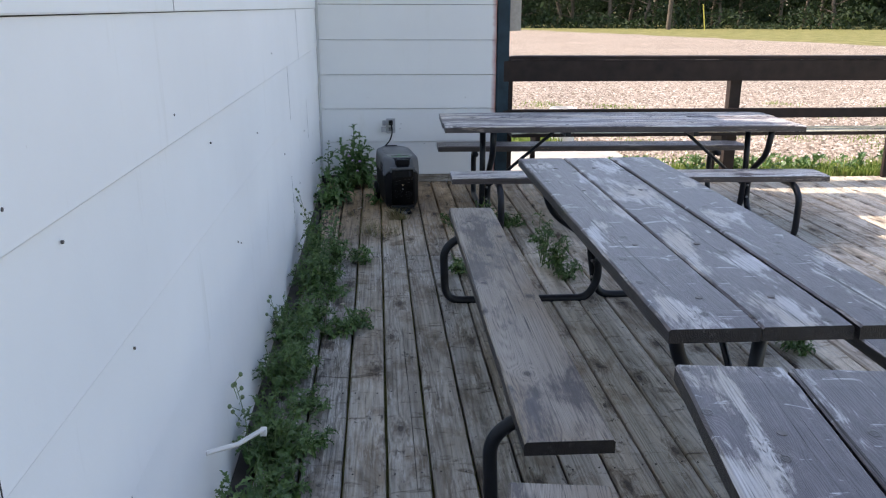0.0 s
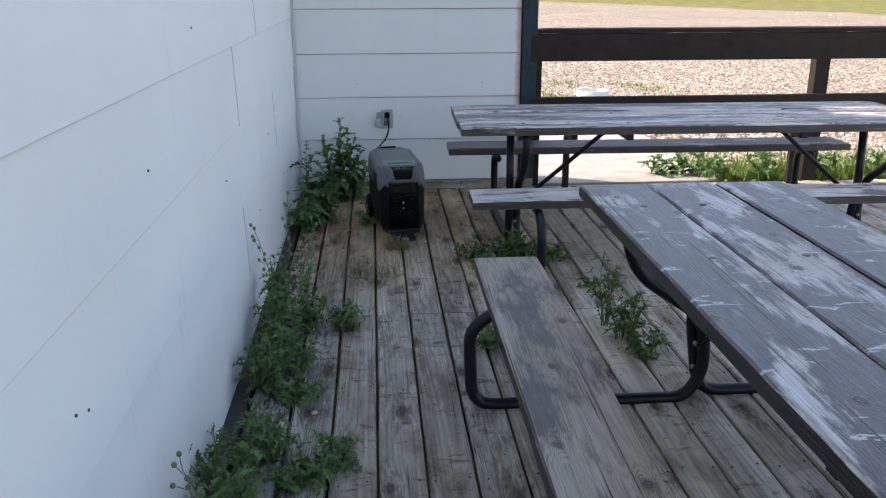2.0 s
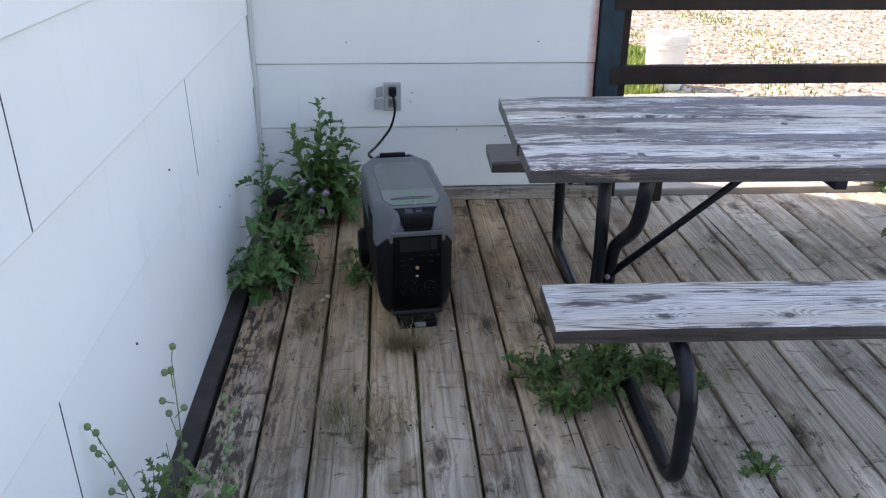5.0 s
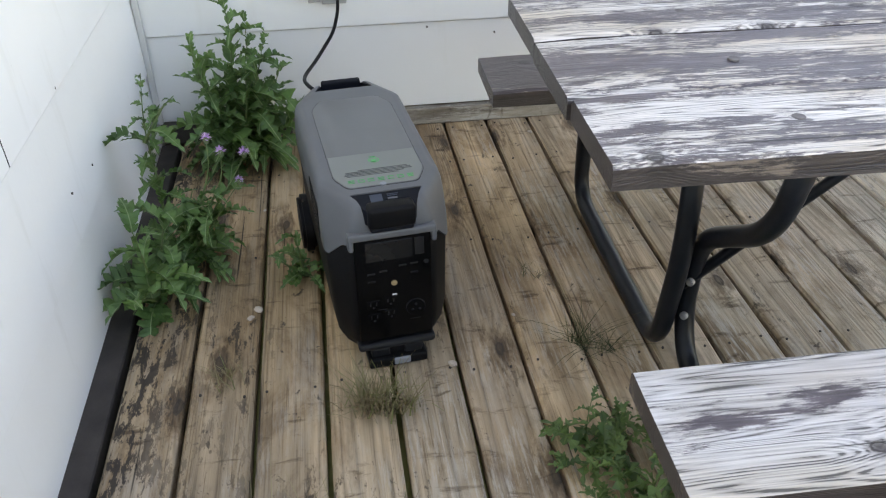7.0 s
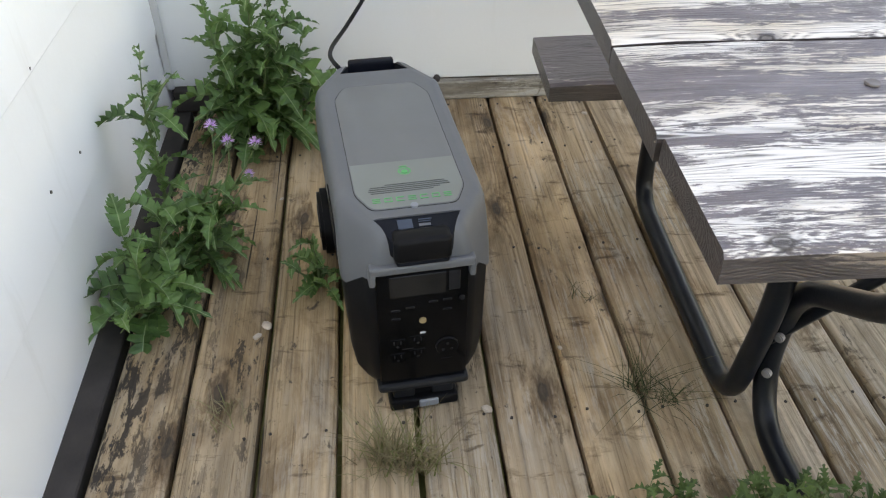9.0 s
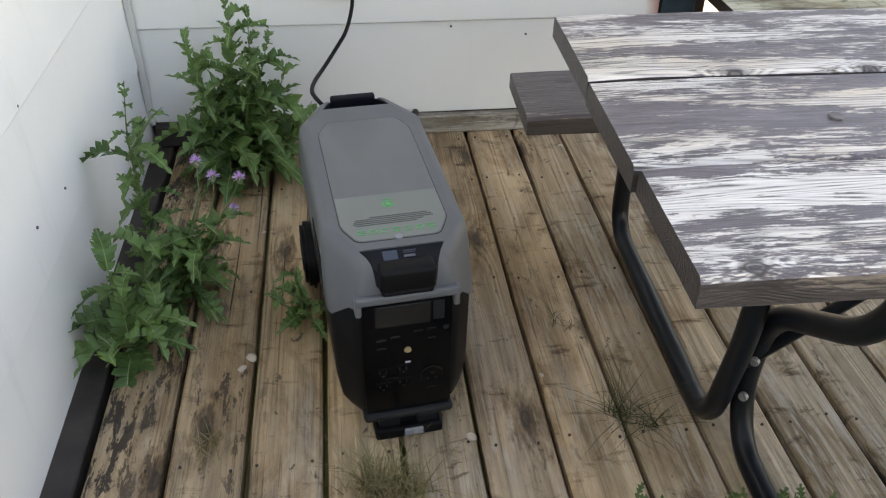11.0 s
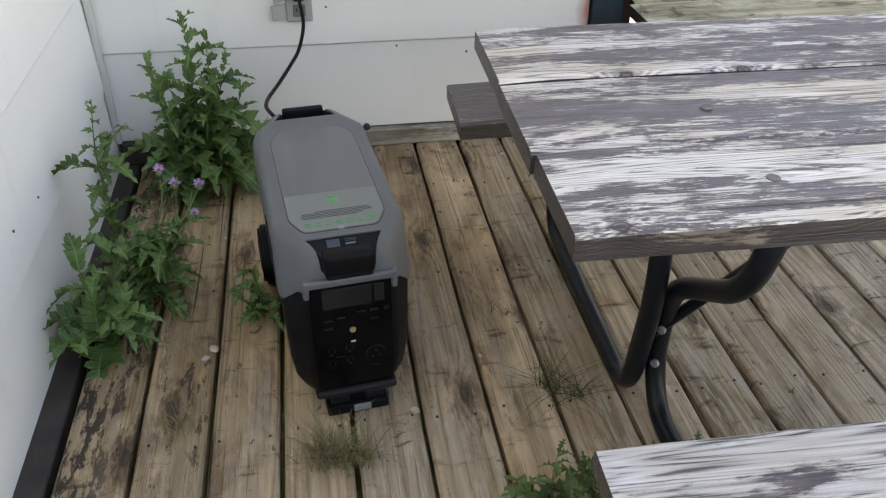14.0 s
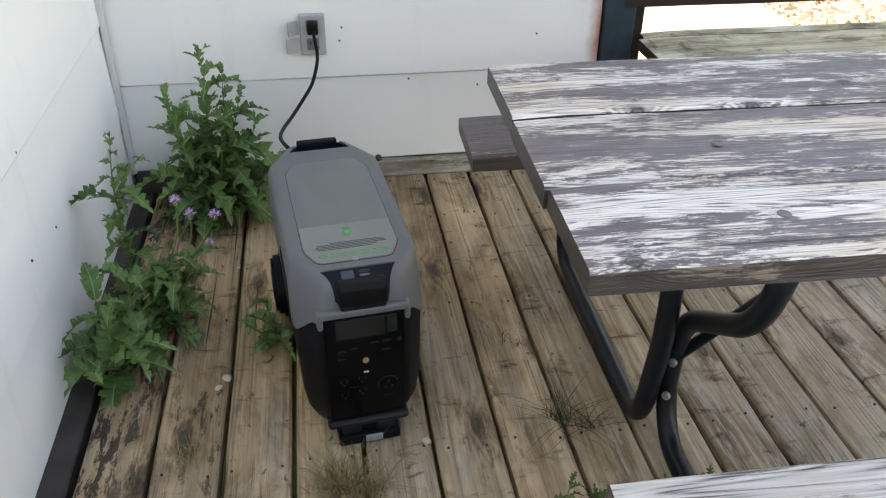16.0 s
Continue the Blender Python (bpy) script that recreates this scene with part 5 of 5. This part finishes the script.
thistle("thistle", "tall green thistle with lobed leaves growing in the corner", pose(0.27, 6.48, 0),
        [[(0, 0, 0), (0.0, 0.02, 0.2), (0.03, 0.03, 0.40), (0.02, 0.02, 0.52)], [(0.02, -0.02, 0), (0.10, 0.0, 0.17), (0.16, 0.02, 0.31)], [(0, 0, 0), (-0.06, 0.0, 0.2), (-0.09, 0.02, 0.40)],
         [(0.02, 0, 0), (0.08, 0.02, 0.25), (0.12, 0.03, 0.39)], [(0.03, 0, 0), (0.15, -0.02, 0.12), (0.22, 0.0, 0.22)], [(0, 0, 0), (0.05, -0.03, 0.2), (0.06, -0.02, 0.32)], [(0.06, 0.02, 0), (0.06, 0.02, 0.15), (0.09, 0.0, 0.26)], [(0, 0.02, 0), (0.06, 0.06, 0.25), (0.07, 0.08, 0.44)], [(0, 0, 0), (-0.02, -0.03, 0.15), (-0.05, -0.04, 0.30)]], 41, 1.05, density=44)
thistle("thistle", "slender green thistle leaning on the white wall", pose(0.102, 6.06, 0),
        [[(0, 0, 0), (0.01, 0.02, 0.15), (-0.005, 0.05, 0.32), (0.01, 0.08, 0.45)], [(0, 0, 0.3), (0.05, 0.05, 0.37), (0.08, 0.07, 0.39)]], 42, 0.66, density=46)
thistle("thistle", "green thistle with purple flowers growing between deck planks", pose(0.16, 5.93, 0),
        [[(0, 0, 0), (0.06, 0.0, 0.16), (0.105, 0.02, 0.27), (0.11, 0.02, 0.345)], [(0, 0, 0), (0.08, 0, 0.16), (0.13, 0.02, 0.24), (0.138, 0.02, 0.308)], [(0, 0, 0), (0.10, -0.01, 0.17), (0.16, 0.01, 0.25), (0.19, 0.02, 0.30)],
         [(0.02, 0, 0), (0.1, -0.02, 0.15), (0.17, 0.01, 0.235)], [(0, 0, 0), (0.02, 0.03, 0.12), (0.05, 0.05, 0.2)], [(0, 0, 0), (0.06, -0.03, 0.1), (0.12, -0.05, 0.17)]], 43, 0.74,
        [(0.11, 0.02, 0.351, 0.0155), (0.138, 0.02, 0.314, 0.0165), (0.192, 0.02, 0.307, 0.0165), (0.172, 0.01, 0.239, 0.013)], density=46)
thistle("thistle", "low thistle with broad drooping leaves beside the wall", pose(0.112, 5.80, 0),
        [[(0, 0, 0), (0.0, -0.02, 0.12), (-0.01, -0.03, 0.24)], [(0, 0, 0), (0.05, -0.03, 0.10), (0.10, -0.06, 0.15)], [(0.01, 0, 0), (0.0, -0.1, 0.09), (-0.01, -0.17, 0.10)], [(0, 0.05, 0), (0.02, 0.09, 0.12), (0.04, 0.12, 0.2)]], 44, 0.98, density=36)
thistle("weed", "small lobed weed beside the power station", pose(0.462, 5.86, 0), [[(0, 0, 0), (0.0, -0.01, 0.06), (-0.01, -0.01, 0.13)], [(0, 0, 0), (-0.03, -0.03, 0.05), (-0.06, -0.04, 0.09)], [(0, 0, 0), (0.02, -0.06, 0.04), (0.03, -0.09, 0.05)]], 45, 0.5, density=50)


def weed_clump(seed, height, spread, stems, place, label, airy=0.0):
    """A bushy weed: thin branching stems and many small toothed leaves."""
    rnd = random.Random(seed)
    root = thing("weed", label, "weed", place, group="weeds on the deck")
    st, fo = bmesh.new(), bmesh.new()
    for k in range(stems):
        a = rnd.uniform(0, 6.283)
        r = spread * math.sqrt(rnd.random())
        h = height * rnd.uniform(0.5, 1.0) * (1.15 - 0.6 * r / spread)
        foot_ = Vector((math.cos(a) * r * 0.25, math.sin(a) * r * 0.25, 0))
        tip = Vector((math.cos(a) * r, math.sin(a) * r, h))
        mid = (foot_ + tip) / 2 + Vector((rnd.uniform(-0.02, 0.02), rnd.uniform(-0.02, 0.02), h * 0.12))
        path = rounded_path([foot_, mid, tip], 0.2, 4)
        tube(path, 0, 4, st, radii=[0.0022 * (1 - 0.6 * i / (len(path) - 1)) for i in range(len(path))])
        for j in range(7):
            t = rnd.uniform(0.15 + airy * 0.35, 1.0)
            p = foot_.lerp(mid, t * 2) if t < 0.5 else mid.lerp(tip, t * 2 - 1)
            l = rnd.uniform(0.032, 0.078) * (1.2 - 0.65 * t)
            m = Matrix.Translation(p) @ Euler((rnd.uniform(-0.6, 0.6), -radians(rnd.uniform(-20, 60)), rnd.uniform(0, 6.283))).to_matrix().to_4x4()
            leaf_geometry(fo, l, l * 0.25, 4, rnd.random(), m, 0.35, 0.28, 2)
    tagged(part("stalk", st, M["stem"], root), kind="stuff")
    tagged(part("foliage", fo, M["weed"], root), kind="stuff")
    return root


G = "green bushy weed growing along the wall foot"
W = [weed_clump(51, 0.24, 0.12, 22, pose(0.12, 1.72, 0), G), weed_clump(52, 0.20, 0.14, 24, pose(0.14, 2.08, 0), G), weed_clump(53, 0.32, 0.10, 17, pose(0.10, 2.62, 0), G),
     weed_clump(54, 0.36, 0.10, 12, pose(0.13, 4.2, 0), "airy green weed with thin seed stems beside the wall", 0.9), weed_clump(55, 0.12, 0.11, 12, pose(0.3, 3.2, 0), "low green weed rooted between deck planks")]
rnd = random.Random(17)
for y, k, x in ((2.22, 0, 0.12), (2.75, 1, 0.13), (2.98, 2, 0.12), (3.15, 0, 0.09), (3.35, 1, 0.15), (3.82, 0, 0.13), (3.97, 1, 0.18), (4.15, 2, 0.13), (4.32, 0, 0.22), (4.45, 3, 0.10),
                (3.30, 4, 0.36), (4.36, 4, 0.40), (2.2, 4, 0.22), (1.95, 4, 0.20), (2.45, 4, 0.2), (3.7, 4, 0.24)):
    copy_thing(W[k], pose(x, y, 0, 0, 0, rnd.uniform(0, 360)))
U = "green weed growing up through the deck under the table"
for x, y, k in ((1.07, 5.05, 4), (1.19, 5.12, 1), (1.31, 5.14, 4), (1.40, 5.10, 4), (1.50, 4.13, 2), (1.56, 3.98, 4), (0.93, 4.1, 4), (2.80, 6.02, 1), (2.72, 6.08, 4), (2.35, 2.9, 4), (1.0, 5.2, 4), (1.46, 4.26, 3)):
    ob = copy_thing(W[k], pose(x, y, 0, 0, 0, rnd.uniform(0, 360)))
    ob["label"] = U
thistle("weed", "small palmate weed growing between deck planks", pose(1.50, 4.71, 0), [[(0, 0, 0), (0.02, 0.0, 0.03), (0.04, 0.0, 0.05)], [(0, 0, 0), (-0.02, 0.01, 0.03), (-0.04, 0.02, 0.04)], [(0, 0, 0), (0.01, -0.03, 0.03), (0.02, -0.05, 0.03)]], 46, 0.42, density=60)
for k in range(26):
    rr = random.Random(k)
    ob = thistle("weed", "sunlit broad-leaved weed at the edge of the deck", pose(rr.uniform(2.2, 5.6), rr.uniform(6.85, 7.15), GZ), [[(0, 0, 0), (rr.uniform(-0.05, 0.05), 0, 0.08), (rr.uniform(-0.08, 0.08), 0, 0.17)]], 100 + k, 1.1, density=50)


# ---- thin seed stalks by the wall ----
def seed_stalks(place, tips, seed):
    rnd = random.Random(seed)
    root = thing("seed_stalk", "thin green weed stalk with small brown seed heads", "weed", place, group="weeds on the deck")
    heads = bmesh.new()
    for tip in tips:
        tip = Vector(tip)
        path = rounded_path([Vector((0, 0, 0)), tip * 0.5 + Vector((0.012, 0.01, 0.02)), tip], 0.15, 5)
        part("stem", tube(path, 0, 5, radii=[0.0026 * (1 - 0.6 * i / (len(path) - 1)) for i in range(len(path))]), M["stem"], root, smooth=True)
        for k in range(9):
            p = tip * (0.45 + 0.55 * (k + 1) / 9)
            out = Vector((rnd.uniform(-1, 1), rnd.uniform(-1, 1), rnd.uniform(0.6, 1.4))).normalized() * rnd.uniform(0.02, 0.05)
            part("twig", tube([p, p + out * 0.6, p + out], 0.0011, 4), M["stem"], root)
            bud = lathe([(0.001, -0.008), (0.006, -0.004), (0.007, 0.002), (0.0035, 0.007), (0.001, 0.008)], 8)
            bmesh.ops.translate(bud, vec=p + out, verts=bud.verts[:])
            join(heads, bud)
        for k in range(5):
            ob = new("leaf", THISTLE[rnd.choice((2, 3, 3, 4))][1])
            ob.parent = root
            ob.matrix_basis = Matrix.Translation(tip * rnd.uniform(0.05, 0.55)) @ Euler((0, -radians(rnd.uniform(5, 45)), rnd.uniform(0, 6.28))).to_matrix().to_4x4()
    tagged(part("seed_spray", heads, M["bud"], root, "small brown seed heads"), kind="stuff")
    return root


seed_stalks(pose(0.10, 4.42, 0), [(-0.072, -0.03, 0.42)], 1)
seed_stalks(pose(0.13, 4.45, 0), [(0.028, 0.03, 0.52)], 2)
seed_stalks(pose(0.20, 4.38, 0), [(0.06, 0.06, 0.40), (0.03, 0.0, 0.33)], 3)
seed_stalks(pose(0.06, 2.06, 0), [(-0.018, -0.05, 0.34)], 4)
seed_stalks(pose(0.08, 2.95, 0), [(-0.03, -0.06, 0.27)], 5)


# ---- grass tufts and scraps on the deck ----
def tuft(x, y, n, height, lean, label, width=0.0016, spread=0.02, material=None):
    rg = np.random.default_rng(int(x * 1000))
    grass_blades("grass_tuft", x + rg.normal(0, spread, n), y + rg.normal(0, spread, n), 0.0, height, label, material or M["straw"], rg, width, lean).pop("kind")


tuft(0.60, 5.37, 160, 0.085, 1.4, "dry brown and green grass tuft between deck planks")
tuft(0.66, 5.36, 70, 0.07, 1.6, "dry brown and green grass tuft between deck planks")
M["wiry"] = island_material("wiry_green_grass", [(0.0, (0.03, 0.04, 0.016)), (0.6, (0.06, 0.075, 0.03)), (1.0, (0.16, 0.14, 0.075))], 0.8, 0.1)
tuft(1.08, 5.50, 60, 0.050, 4.2, "thin wiry green grass between deck planks", 0.0009, 0.012, M["wiry"])
tuft(1.13, 5.47, 34, 0.045, 4.2, "thin wiry green grass between deck planks", 0.0009, 0.012, M["wiry"])
tuft(1.02, 5.78, 14, 0.03, 3.5, "thin wiry green grass between deck planks", 0.0009, 0.012, M["wiry"])
tuft(0.42, 4.98, 90, 0.10, 1.8, "flattened dry grass lying on the deck", 0.0012, 0.05)
tuft(0.55, 4.95, 70, 0.10, 1.8, "flattened dry grass lying on the deck", 0.0012, 0.05)
tuft(0.30, 5.50, 40, 0.05, 1.6, "short dry grass between deck planks", 0.001, 0.02)
M["chip"] = plain("pale_stone_chip", (0.50, 0.42, 0.34), 0.8, vary=0.2)


def chip(x, y, size, seed, label="pale flat stone chip lying on the deck"):
    rnd = random.Random(seed)
    bm = bmesh.new()
    bmesh.ops.create_icosphere(bm, subdivisions=2, radius=1)
    for v in bm.verts:
        v.co *= rnd.uniform(0.8, 1.2)
        v.co = Vector((v.co.x * size, v.co.y * size * 0.75, v.co.z * size * 0.35 + size * 0.33))
    ob = tagged(mesh_ob("stone_chip", bm, M["chip"]), label, "stone")
    ob.matrix_world = pose(x, y, 0.0, 0, 0, rnd.uniform(0, 360))


for i, (x, y, s) in enumerate(((0.355, 5.73, 0.013), (0.337, 5.70, 0.010), (0.782, 5.47, 0.012), (0.355, 6.19, 0.006), (0.30, 3.62, 0.012), (1.21, 6.56, 0.009), (0.95, 5.62, 0.006), (1.7, 6.3, 0.008), (2.1, 6.45, 0.01), (2.5, 6.5, 0.008))):
    chip(x, y, s, i)
tagged(mesh_ob("sill_knob", lathe([(0.003, 0.0), (0.009, 0.004), (0.011, 0.013), (0.008, 0.020), (0.002, 0.023)], 10), M["dark_wood"]), "small dark lump lying on the sill board", "debris").location = (0.785, 6.682, 0.058)
strip = thing("wall_strip", "thin white plastic strip sticking out from the wall", "strip", pose(0, 0, 0))
part("strip_body", tube([(0.004, 1.71, 0.268), (0.07, 1.83, 0.225), (0.128, 1.955, 0.205)], 0.0075, 6), M["pail"], strip)
part("strip_end", box(0.118, 0.138, 1.945, 1.968, 0.185, 0.208, 0.002), M["pail"], strip)
